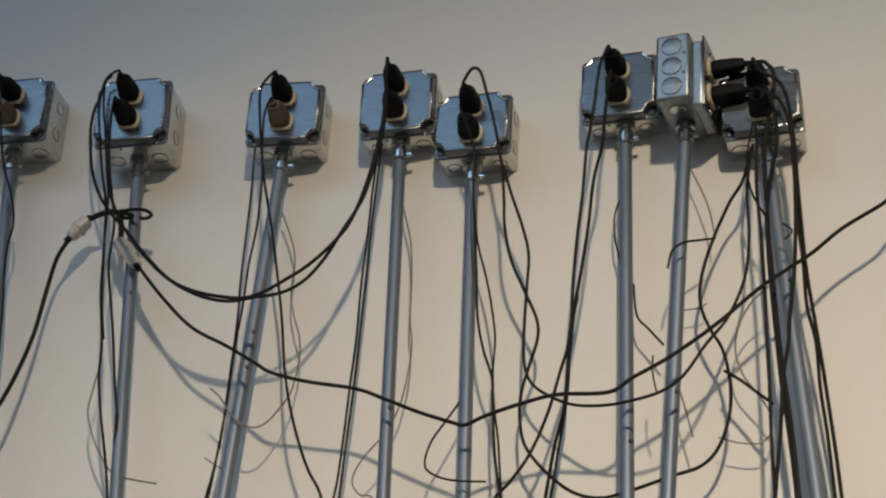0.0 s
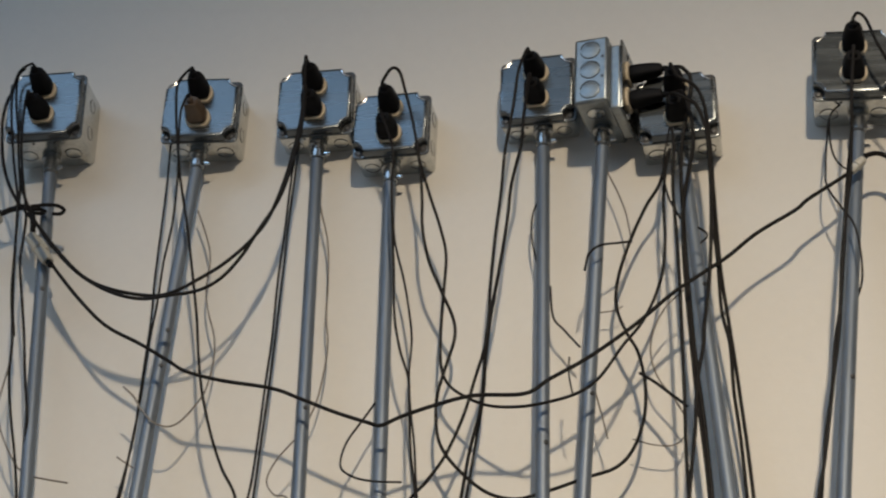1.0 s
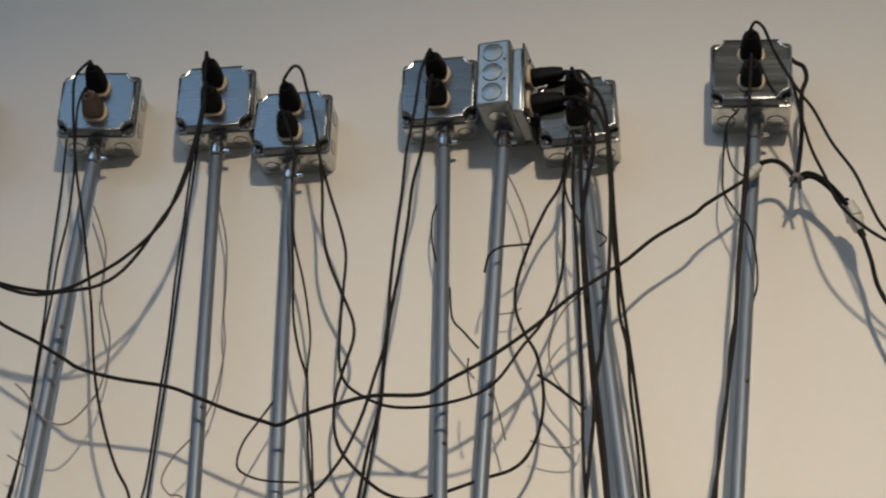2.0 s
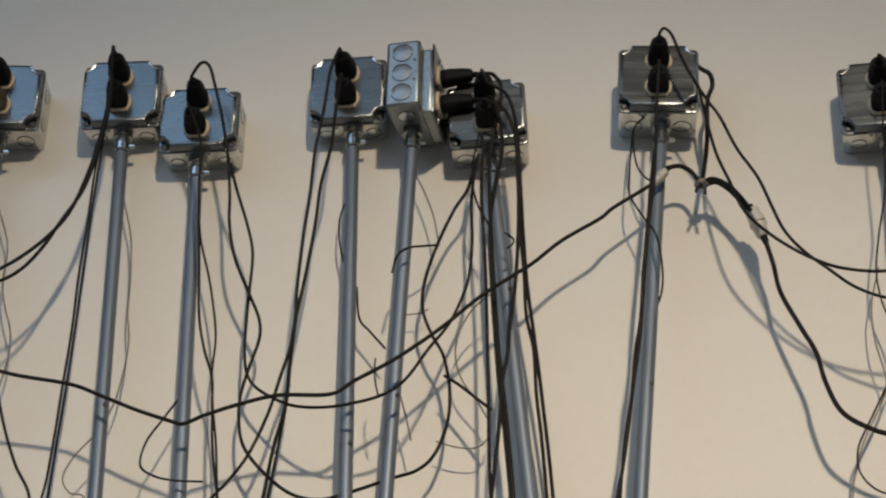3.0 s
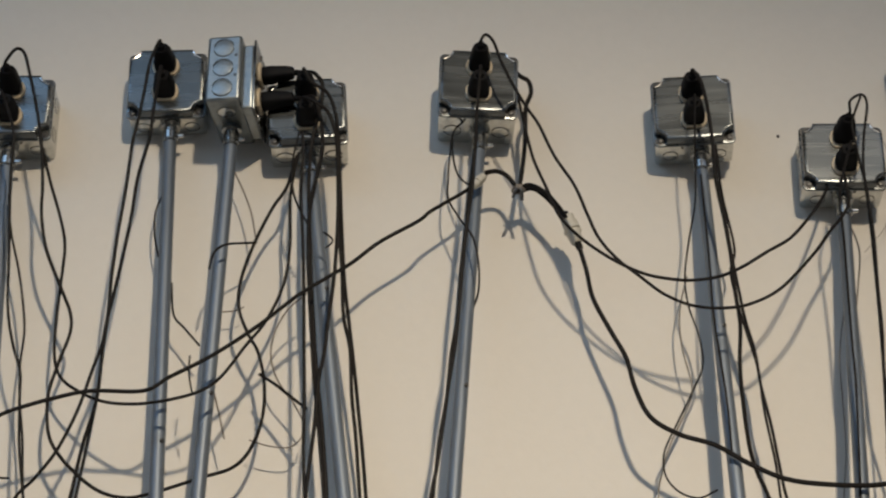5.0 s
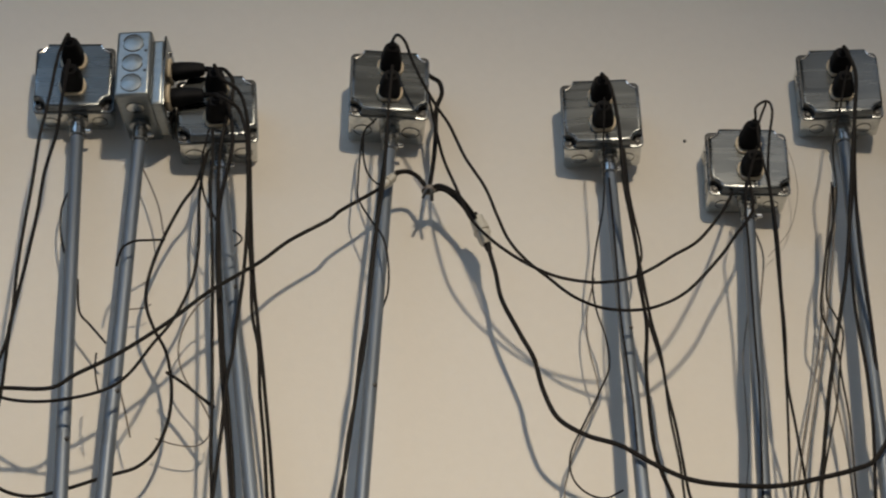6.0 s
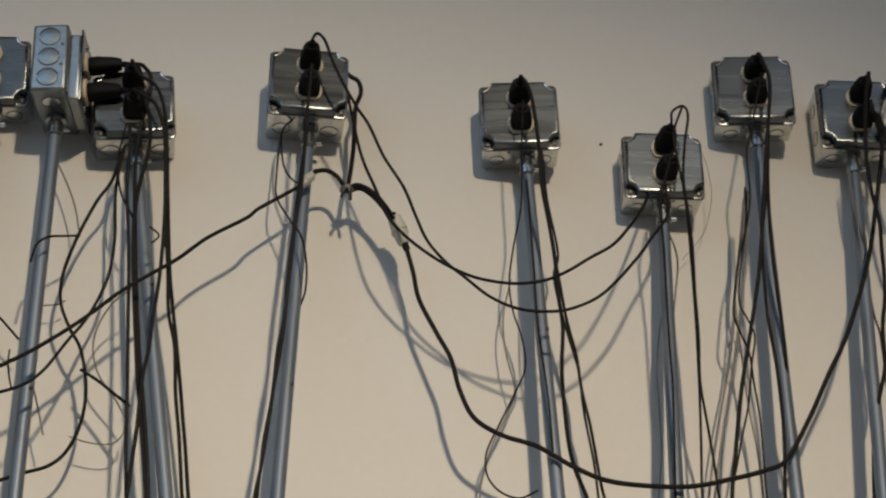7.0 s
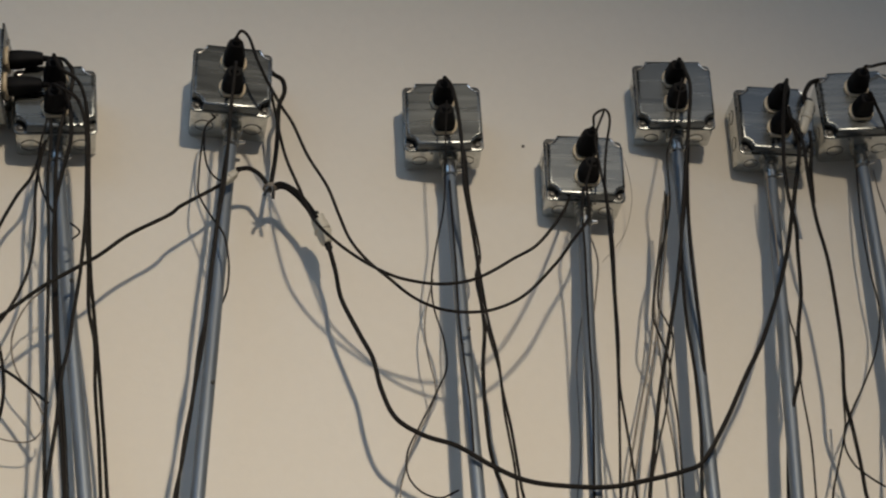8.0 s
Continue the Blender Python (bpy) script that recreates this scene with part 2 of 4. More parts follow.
RECESS, BRIGHT_SCREW = recess_mesh(), screw_mesh()
KNOCK, SMALL, SCREW, SLOT, FACE, LIP = knockout_mesh(0.0108), knockout_mesh(0.0092), screw_mesh(), slot_mesh(), face_mesh(), notch_mesh()
DULL_GAP = gap_mesh(0.0122)
GAP, SMALL_GAP, DULL_KNOCK = gap_mesh(0.0108), gap_mesh(0.0092), knockout_mesh(0.0122)


def blank(owner, at, small=False, metal=None):
    """A knockout with its slit."""
    k = part("knockout", DULL_KNOCK if metal else SMALL if small else KNOCK, metal or STEEL, owner, at=at)
    part("slit", DULL_GAP if metal else SMALL_GAP if small else GAP, DARK, k)


def connector_parts(owner, at):
    """A set-screw connector: locknut, body, collar and screw."""
    part("connector", lathe([(0.0092, -0.027), (0.0104, -0.026), (0.0104, -0.016), (0.0094, -0.0145), (0.0094, -0.009), (0.0130, -0.008), (0.0130, -0.003), (0.0112, -0.002), (0.0112, 0.0)], 18), FITTING, owner, "galvanised conduit connector", at)
    part("connector_screw", lathe([(0.0028, 0), (0.0028, 0.006), (0.0018, 0.0075)], 10), ZINC, owner, at=at @ pose(0.0105, -0.002, -0.021, 0, 90, 0))


def outlet_box(x, z, tilt, turn, w, h, d, aside, label):
    """A square steel box with a raised cover and a duplex receptacle, one edge of its back on the wall."""
    ob = thing("outlet_box", pose(x, -w / 2 * abs(math.sin(radians(turn))), z, 0, -tilt, turn), label, "outlet box", "outlet boxes on the wall")
    bw, bh = w - 0.0035, h - 0.004
    part("box_body", box_shell(bw, bh, d), STEEL, ob)
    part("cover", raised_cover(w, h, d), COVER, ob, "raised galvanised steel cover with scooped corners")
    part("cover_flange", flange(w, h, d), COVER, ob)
    for sx in (-1, 1):
        for sz in (-1, 1):
            at = pose(sx * (w / 2 - 0.0082), -d - 0.0025, sz * (h / 2 - 0.0082), 90)
            part("screw_recess", RECESS, DARK, ob, at=at @ pose(0, 0, -0.0001))
            s = part("screw", SCREW, DARK, ob, at=at)
            part("slot", SLOT, DARK, s, at=pose(0, 0, 0, 0, 0, random.uniform(0, 180)))
            part("corner_lip", LIP, ZINC, ob, at=pose(sx * w / 2, -d - 0.0148, sz * h / 2) @ Matrix.Diagonal((sx, 1, sz, 1)))
    for dz in (0.0195, -0.0195):
        part("receptacle_face", FACE, IVORY, ob, "ivory plastic receptacle face", pose(0, -d - 0.0155, dz))
    part("centre_screw", BRIGHT_SCREW, ZINC, ob, at=pose(0, -d - 0.0159, 0, 90))
    mid = -0.47 * d
    r = 0.0108 if d > 0.05 else 0.0098
    for sx in (-1, 1):
        blank(ob, pose(sx * 0.031, mid, -bh / 2 + 0.0002, 180), r < 0.0105)
        blank(ob, pose(sx * 0.031, mid, bh / 2 - 0.0002), r < 0.0105)
        for dz in (0.024, -0.020):
            blank(ob, pose(sx * (bw / 2 - 0.0002), mid, dz, 0, sx * 90, 0), True)
    for dx in (-0.016, 0.013):
        part("vent_hole", lathe([(0.0022, 0), (0.0022, 0.0004)], 8), DARK, ob, at=pose(dx, -d + 0.007, -bh / 2 + 0.0001, 180))
    connector_parts(ob, pose(aside, -0.028, -bh / 2))
    return ob


# place on the wall, lean, turn, width, height and depth of each box, and how far its connector sits off the middle
BOXES = {
    "a": (-0.6752, 2.7110, 0.7, 3.7, 0.1050, 0.1044, 0.0590, -0.0101, "galvanised steel outlet box with a black and a brown plug"),
    "b": (-0.4834, 2.6763, 2.6, 5.7, 0.1063, 0.1054, 0.0690, -0.0012, "deep galvanised steel outlet box with two black plugs, bluish sheen"),
    "c": (-0.2605, 2.6585, -0.4, 5.8, 0.1052, 0.0970, 0.0510, -0.0051, "galvanised steel outlet box with one black and one brown plug"),
    "d": (-0.0988, 2.6601, 0.9, 2.5, 0.1043, 0.0993, 0.0440, 0.0010, "galvanised steel outlet box touching the box beside it"),
    "e": (0.0110, 2.6123, -0.6, -0.2, 0.1024, 0.0923, 0.0480, -0.0046, "galvanised steel outlet box mounted a little lower than its neighbour"),
    "f": (0.2051, 2.6503, 0.0, -1.5, 0.1008, 0.1000, 0.0410, 0.0043, "galvanised steel outlet box beside a narrow sideways box"),
    "h": (0.3859, 2.5975, 1.5, -1.6, 0.1014, 0.0950, 0.0510, 0.0008, "galvanised steel outlet box crowded by sideways black plugs"),
    "i": (0.6058, 2.6308, -4.4, -0.9, 0.1023, 0.0969, 0.0621, 0.0047, "deep galvanised steel outlet box with a cord looping over its cover"),
    "j": (0.8885, 2.5926, -2.5, -8.4, 0.1036, 0.0995, 0.0478, 0.0066, "galvanised steel outlet box with streaky dark reflections"),
    "k": (1.0725, 2.5205, -4.5, -6.1, 0.1060, 0.0945, 0.0480, -0.0001, "galvanised steel outlet box hung lower than the others"),
    "l": (1.2220, 2.6430, -4.6, -10.5, 0.1080, 0.1048, 0.0455, 0.0012, "galvanised steel outlet box high on the wall, two black plugs"),
    "m": (1.3620, 2.6070, -4.9, -6.5, 0.1070, 0.1052, 0.0490, -0.0062, "galvanised steel outlet box with a bundle of black cords"),
    "n": (1.4910, 2.6260, -2.6, -13.6, 0.1050, 0.1010, 0.0666, 0.0040, "deep galvanised steel outlet box with a nylon connector beside it"),
}
BOX = {k: outlet_box(*row) for k, row in BOXES.items()}


# the narrow box that faces sideways
SIDE_W, SIDE_Y, SIDE_RING = 0.044, 0.080, 0.014


def sideways_box(x, z):
    ob = thing("utility_box", pose(x, -0.004, z, 0, 1.5, -8), "narrow galvanised utility box turned sideways with round knockouts", "outlet box", "outlet boxes on the wall")
    w, h, d = SIDE_W, 0.098, 0.106
    part("box_body", block(-w / 2, w / 2, -d, -0.001, -h / 2, h / 2, 0.004, 3), DULL, ob)
    for dz in (0.030, 0.0, -0.030):
        blank(ob, pose(-0.001, -d + 0.0002, dz, 90), metal=DULL)
    for dz in (0.018, -0.012):
        part("rivet_hole", lathe([(0.0022, 0), (0.0022, 0.0004)], 10), DARK, ob, at=pose(0.0150, -d + 0.0001, dz, 90))
    e = w / 2 + SIDE_RING
    part("extension_ring", block(w / 2 - 0.001, e, -d + 0.012, -0.020, -h / 2 - 0.006, h / 2 - 0.008, 0.003), DULL, ob)
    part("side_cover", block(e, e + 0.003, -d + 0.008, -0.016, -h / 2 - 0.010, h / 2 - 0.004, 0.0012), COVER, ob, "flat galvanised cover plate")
    for dz in (0.0195, -0.0195):
        part("receptacle_face", FACE, IVORY, ob, "ivory plastic receptacle face", pose(e + 0.002, -SIDE_Y + 0.012, dz - 0.010, 0, 0, 90))
    for dz in (0.045, -0.045):
        part("screw", BRIGHT_SCREW, ZINC, ob, at=pose(e + 0.0028, -SIDE_Y + 0.012, dz - 0.008, 0, 90, 0))
    blank(ob, pose(0, -0.078, -h / 2 + 0.0002, 180))
    connector_parts(ob, pose(0, -0.045, -h / 2))
    return ob


SIDE = sideways_box(0.296, 2.633)


# ---- conduits ----
def conduit(key, x_low, z_low, y_low=-0.075, marks=(), label="galvanised steel conduit pipe standing below an outlet box"):
    """A straight pipe from a box's connector, leaning a little out from the wall, down to the floor."""
    if key:
        top = BOX[key].matrix_basis @ Vector((BOXES[key][7], -0.028, -BOXES[key][5] / 2 - 0.019))
    else:
        top = SIDE.matrix_basis @ Vector((0, -0.045, -0.070))
    low = Vector((x_low, y_low, z_low))
    way = (low - top) / (top.z - low.z)
    knee = top + way * (top.z - 1.92)
    foot = Vector((knee.x + way.x * 0.12, knee.y + way.y * 0.12, 0.0))
    ob = thing("conduit", Matrix.Translation(foot), label, "conduit", "conduits under the boxes")
    bend = [knee.lerp(foot + Vector((0, 0, 1.70)), i / 5) + way * (0.06 * math.sin(math.pi * i / 5)) * 0.3 for i in range(1, 6)]
    line = [top + way * ((top.z - 1.92) * i / 6) for i in range(7)] + bend + [foot + Vector((0, 0, 0.8)), foot]
    part("pipe", sweep([p - foot for p in line], 0.0083, 20), TUBE, ob)
    for z_mark in marks:
        part("set_screw", lathe([(0.0028, 0), (0.0028, 0.0014), (0.0018, 0.0022)], 10), DARK, ob, at=Matrix.Translation(top + way * (top.z - z_mark) - foot) @ pose(0, 0, 0, 0, 0, 35) @ pose(0, -0.0082, 0, 90))
    turn = (-way).to_track_quat("Z", "Y").to_matrix().to_4x4()
    part("pipe_end", lathe([(0.0088, -0.010), (0.0088, 0.003), (0.0082, 0.004)], 18), FITTING, ob, "dull ring where the pipe enters its connector", Matrix.Translation(top - foot) @ turn)
    return ob


# conduit rows
conduit("a", -0.654, 2.441, -0.050)
conduit("b", -0.416, 2.109, -0.075, (2.404,))
conduit("c", -0.274, 2.102, -0.075, (2.328, 2.277,))
conduit("d", -0.072, 2.092, -0.075, (2.207,))
conduit("e", 0.025, 2.087, -0.075)
conduit("f", 0.215, 2.078, -0.075, (2.145,))
conduit("", 0.261, 2.076, -0.075, (2.203,))
conduit("h", 0.423, 2.068, -0.075, (2.346,))
conduit("i", 0.544, 2.061, -0.092, (2.203,))
conduit("j", 0.863, 2.055, -0.092, (2.102, 2.278,))
conduit("k", 1.004, 2.053, -0.092)
conduit("l", 1.150, 2.050, -0.092)
conduit("m", 1.257, 2.048, -0.092)
conduit("n", 1.466, 2.380, -0.050)


# ---- plugs, cords and wires ----
def oval_body(rows, steps=14, square=2.6):
    """A moulded body along -y from rows of y, half width, half height and rise."""
    bm = bmesh.new()
    rings = []
    for y, w, h, dz in rows:
        ring = []
        for i in range(steps):
            a = 2 * math.pi * i / steps
            c, s = math.cos(a), math.sin(a)
            ring.append(bm.verts.new((w * math.copysign(abs(c) ** (2 / square), c), -y, dz + h * math.copysign(abs(s) ** (2 / square), s))))
        rings.append(ring)
    for a, b in zip(rings, rings[1:]):
        for i in range(steps):
            bm.faces.new((a[i], a[(i + 1) % steps], b[(i + 1) % steps], b[i]))
    bm.faces.new(rings[0][::-1])
    bm.faces.new(rings[-1])
    return bm


PLUG_BODY = finish(oval_body([(0, 0.0128, 0.0112, 0), (0.002, 0.0138, 0.0120, 0), (0.011, 0.0138, 0.0120, 0.0005), (0.013, 0.0130, 0.0112, 0.001), (0.018, 0.0122, 0.0106, 0.0015),
                              (0.024, 0.0112, 0.0098, 0.002), (0.030, 0.0096, 0.0086, 0.002), (0.033, 0.0080, 0.0074, 0.002)], 20, 3.6), "plug_body")
RELIEF = finish(oval_body([(0.0305 + 0.0018 * i, (0.0060 if i % 2 else 0.0050) - 0.0003 * i, (0.0060 if i % 2 else 0.0050) - 0.0003 * i, 0.002) for i in range(6)], 10, 2.0), "strain_relief")
BROWN_BODY = PLUG_BODY.copy()
BROWN_RELIEF = RELIEF.copy()
TIP = Vector((0, -0.038, 0.002))
NOD = {"b.u": (14, 6), "b.l": (5, 6), "c.u": (10, 4), "c.l": (4, 4), "d.u": (14, 3), "d.l": (4, 0), "e.u": (10, 0), "i.u": (8, 0), "k.u": (12, -4), "m.u": (8, -4), "j.u": (0, 0), "l.u": (-4, 0), "f.u": (4, 4), "h.u": (6, 0), "n.u": (2, -6), "n.l": (-4, -4)}


def socket_of(where):
    """The pose of a receptacle's mouth in its box; a plug may nod up or turn sideways in it."""
    up, side = NOD.get(where, (0, 0))
    return BOX[where[0]].matrix_basis @ pose(0, -BOXES[where[0]][6] - 0.0199, 0.0195 if where[2] == "u" else -0.0195, -up, 0, -side)


def put_plug(m, owner, brown=False):
    body = part("plug", BROWN_BODY if brown else PLUG_BODY, BROWN if brown else BLACK, owner, "brown moulded plug" if brown else "", m)
    part("strain_relief", BROWN_RELIEF if brown else RELIEF, BROWN if brown else BLACK, body)
    for dx in (-0.0064, 0.0064):
        part("prong", block(dx - 0.0008, dx + 0.0008, -0.0005, 0.006, -0.0032, 0.0032), ZINC, body)


def plugged(where, radius, mat, label, *points):
    """A cord with its plug in the upper or lower half of a box's receptacle."""
    m = socket_of(where)
    origin = m.translation.copy()
    ob = thing("power_cord", Matrix.Translation(origin), label, "power cord", "cords on the wall")
    local = Matrix.Translation(-origin) @ m
    put_plug(local, ob, where in ("a.l", "c.l"))
    start, lead = local @ TIP, local @ (TIP + Vector((0, -0.007, 0.001)))
    line = smooth_line([start, lead, *[Vector(p) - origin for p in points]])
    part("cable", sweep(line, radius, 8), mat, ob)
    return ob


def loose(radius, mat, label, *points):
    """A cord or wire that hangs on its neighbours, both ends out of their sockets."""
    origin = Vector(points[0])
    line = smooth_line([Vector(p) - origin for p in points])
    ob = part("wire" if radius < 0.0017 else "cord", sweep(line, radius, 6 if radius < 0.0017 else 10), mat)
    ob.matrix_basis = Matrix.Translation(origin)
    return tagged(ob, label, "wire" if radius < 0.0017 else "cord", "cords on the wall")


def connector_block(a, b, k=1.0):
    """A nylon line connector between two cord ends."""
    a, b = Vector(a), Vector(b)
    turn = (a - b).to_track_quat("Y", "Z").to_matrix().to_4x4()
    n = (a - b).length
    ob = thing("line_connector", Matrix.Translation(a) @ turn, "off-white translucent nylon cord connector", "cord connector", "nylon connectors")
    part("housing", oval_body([(0.000, k * 0.0070, k * 0.0060, 0), (0.002, k * 0.0105, k * 0.0080, 0), (n * 0.42, k * 0.0108, k * 0.0082, 0), (n * 0.45, k * 0.0124, k * 0.0094, 0), (n * 0.54, k * 0.0124, k * 0.0094, 0), (n * 0.57, k * 0.0104, k * 0.0080, 0), (n - 0.004, k * 0.0092, k * 0.0072, 0), (n, k * 0.0066, k * 0.0056, 0)], 16, 3.5), WHITE, ob)
    part("latch", oval_body([(n * 0.20, k * 0.0030, k * 0.0012, k * 0.0086), (n * 0.24, k * 0.0036, k * 0.0018, k * 0.0088), (n * 0.62, k * 0.0036, k * 0.0018, k * 0.0092), (n * 0.66, k * 0.0028, k * 0.0010, k * 0.0086)], 10, 4.0), WHITE, ob)
    part("plug_half", oval_body([(-0.006, k * 0.0042, k * 0.0040, 0), (0.0005, k * 0.0050, k * 0.0044, 0)], 12, 2.5), BLACK, ob)
    part("socket_half", oval_body([(n - 0.0005, k * 0.0048, k * 0.0042, 0), (n + 0.008, k * 0.0044, k * 0.0042, 0)], 12, 2.5), BLACK, ob)


def cable_tie(a, b):
    """A nylon tie round a bundle, with its cut tails standing off."""
    a, b = Vector(a), Vector(b)
    ob = thing("cable_tie", Matrix.Translation(a), "grey nylon cable tie round a bundle of cords", "cable tie", "cable ties")
    way = (b - a)
    ring = [Vector((0.0075 * math.cos(radians(t)), 0.0075 * math.sin(radians(t)), 0.001 * math.sin(radians(2 * t)))) for t in range(0, 361, 20)]
    part("band", sweep(ring, 0.0016, 6), GREY, ob)
    part("head", block(-0.004, 0.004, -0.0105, -0.0065, -0.003, 0.003, 0.001), GREY, ob)
    for k in (-1, 1):
        tail = [Vector((0.001 * k, -0.0085, 0)), Vector((0.004 * k, -0.010, 0)) + way * 0.4, Vector((0.006 * k, -0.008, 0)) + way * (0.9 + 0.1 * k)]
        part("tail", sweep(smooth_line(tail, 5), 0.0022, 6), DARK, ob)


def hooked_tie(a, b):
    """A broad dark tie round a bundle, its tail standing off and curled back at the end."""
    a, b = Vector(a), Vector(b)
    ob = thing("cable_tie", Matrix.Translation(a), "dark cable tie with a curled tail round a bundle of cords", "cable tie", "cable ties")
    way = b - a
    ring = [Vector((0.010 * math.cos(radians(t)), 0.009 * math.sin(radians(t)), 0.002 * math.sin(radians(t)))) for t in range(0, 361, 20)]
    part("band", sweep(ring, 0.0026, 6), CORD, ob)
    part("head", block(-0.005, 0.005, -0.0130, -0.0080, -0.004, 0.004, 0.001), CORD, ob)
    tail = [Vector((0.002, -0.011, 0.001)), way * 0.35 + Vector((0, -0.013, 0.003)), way * 0.8 + Vector((0, -0.012, 0.003)), way + Vector((0.001, -0.010, -0.002)), way * 0.9 + Vector((0, -0.008, -0.007)), way * 0.62 + Vector((0, -0.007, -0.007))]
    part("tail", sweep(smooth_line(tail, 6), 0.0026, 8), CORD, ob)


plugged("b.u", .00183, CORD, "black cord looping from the upper plug of a bluish box", (-0.501, -0.120, 2.712), (-0.508, -0.117, 2.689), (-0.508, -0.114, 2.658), (-0.499, -0.111, 2.604), (-0.490, -0.108, 2.560), (-0.480, -0.105, 2.516), (-0.473, -0.102, 2.448), (-0.469, -0.098, 2.383), (-0.459, -0.093, 2.315), (-0.459, -0.088, 2.277), (-0.457, -0.084, 2.252), (-0.451, -0.079, 2.215), (-0.439, -0.075, 2.163), (-0.430, -0.070, 2.110), (-0.421, -0.072, 2.050), (-0.403, -0.075, 1.930), (-0.355, -0.085, 1.610), (-0.280, -0.100, 1.110), (-0.265, -0.120, 0.012))
plugged("b.l", .00183, CORD, "black cord hanging from the lower plug of a bluish box", (-0.485, -0.120, 2.647), (-0.484, -0.115, 2.605), (-0.479, -0.109, 2.562), (-0.473, -0.104, 2.529), (-0.466, -0.098, 2.484), (-0.467, -0.093, 2.427), (-0.457, -0.088, 2.370), (-0.448, -0.085, 2.322), (-0.438, -0.081, 2.260), (-0.430, -0.077, 2.214), (-0.428, -0.074, 2.170), (-0.422, -0.070, 2.110), (-0.416, -0.072, 2.050), (-0.404, -0.075, 1.930), (-0.372, -0.085, 1.610), (-0.322, -0.100, 1.110), (-0.312, -0.120, 0.012))
loose(.0012, GREY, "thin dark wire ending in a loose curl", (-0.475, -0.060, 2.295), (-0.479, -0.060, 2.264), (-0.481, -0.060, 2.232), (-0.468, -0.060, 2.197), (-0.446, -0.060, 2.161), (-0.428, -0.060, 2.144), (-0.400, -0.060, 2.136), (-0.371, -0.060, 2.130))
plugged("d.l", .00226, CORD, "black cord sagging between two outlet boxes", (-0.093, -0.110, 2.609), (-0.096, -0.114, 2.559), (-0.110, -0.119, 2.481), (-0.133, -0.126, 2.427), (-0.149, -0.134, 2.387), (-0.170, -0.141, 2.354), (-0.197, -0.143, 2.338), (-0.233, -0.145, 2.333), (-0.271, -0.143, 2.332), (-0.315, -0.141, 2.347), (-0.365, -0.131, 2.382), (-0.414, -0.119, 2.433), (-0.456, -0.103, 2.489), (-0.488, -0.081, 2.544), (-0.508, -0.060, 2.591))
plugged("d.u", .00226, CORD, "black cord sagging beside a second cord", (-0.095, -0.110, 2.618), (-0.099, -0.114, 2.559), (-0.108, -0.118, 2.502), (-0.122, -0.125, 2.444), (-0.140, -0.134, 2.407), (-0.168, -0.141, 2.374), (-0.199, -0.143, 2.353), (-0.226, -0.145, 2.338), (-0.256, -0.143, 2.335), (-0.311, -0.141, 2.349), (-0.356, -0.134, 2.375), (-0.403, -0.121, 2.423), (-0.440, -0.108, 2.467), (-0.484, -0.091, 2.516), (-0.514, -0.074, 2.560), (-0.533, -0.064, 2.600), (-0.547, -0.055, 2.644), (-0.556, -0.048, 2.683), (-0.557, -0.044, 2.718), (-0.552, -0.040, 2.739))
loose(.0030, CORD, "thick black extension cord hanging from a nylon connector", (-0.549, -0.065, 2.490), (-0.568, -0.056, 2.465), (-0.581, -0.046, 2.419), (-0.587, -0.047, 2.360), (-0.590, -0.062, 2.303), (-0.598, -0.080, 2.243), (-0.622, -0.096, 2.173), (-0.656, -0.112, 2.115))
loose(.0040, CORD, "short thick black cord between nylon connectors", (-0.526, -0.060, 2.522), (-0.509, -0.060, 2.528), (-0.488, -0.060, 2.529), (-0.478, -0.060, 2.513), (-0.473, -0.060, 2.481))
loose(.00235, CORD, "long thick black extension cord sagging across the wall", (-0.435, -0.070, 2.433), (-0.382, -0.090, 2.371), (-0.331, -0.103, 2.320), (-0.277, -0.112, 2.286), (-0.234, -0.118, 2.257), (-0.211, -0.119, 2.242), (-0.169, -0.111, 2.231), (-0.105, -0.108, 2.218), (-0.068, -0.109, 2.202), (-0.024, -0.112, 2.181), (0.018, -0.115, 2.164), (0.034, -0.117, 2.159), (0.059, -0.119, 2.168), (0.099, -0.121, 2.179), (0.143, -0.123, 2.187), (0.202, -0.125, 2.185), (0.230, -0.123, 2.202), (0.275, -0.120, 2.228), (0.326, -0.112, 2.268), (0.373, -0.107, 2.310), (0.411, -0.102, 2.338), (0.438, -0.096, 2.359), (0.472, -0.090, 2.390), (0.519, -0.084, 2.421), (0.535, -0.078, 2.438), (0.571, -0.072, 2.464), (0.586, -0.068, 2.476))
plugged("c.u", .00191, CORD, "black cord hanging in front of a leaning conduit", (-0.268, -0.120, 2.665), (-0.269, -0.113, 2.629), (-0.266, -0.105, 2.589), (-0.258, -0.097, 2.531), (-0.246, -0.086, 2.468), (-0.236, -0.075, 2.406), (-0.223, -0.075, 2.340), (-0.209, -0.086, 2.272), (-0.195, -0.097, 2.220), (-0.181, -0.092, 2.170), (-0.167, -0.081, 2.130), (-0.151, -0.070, 2.097), (-0.142, -0.072, 2.037), (-0.124, -0.075, 1.917), (-0.076, -0.085, 1.597), (-0.001, -0.100, 1.097), (0.014, -0.120, 0.012))
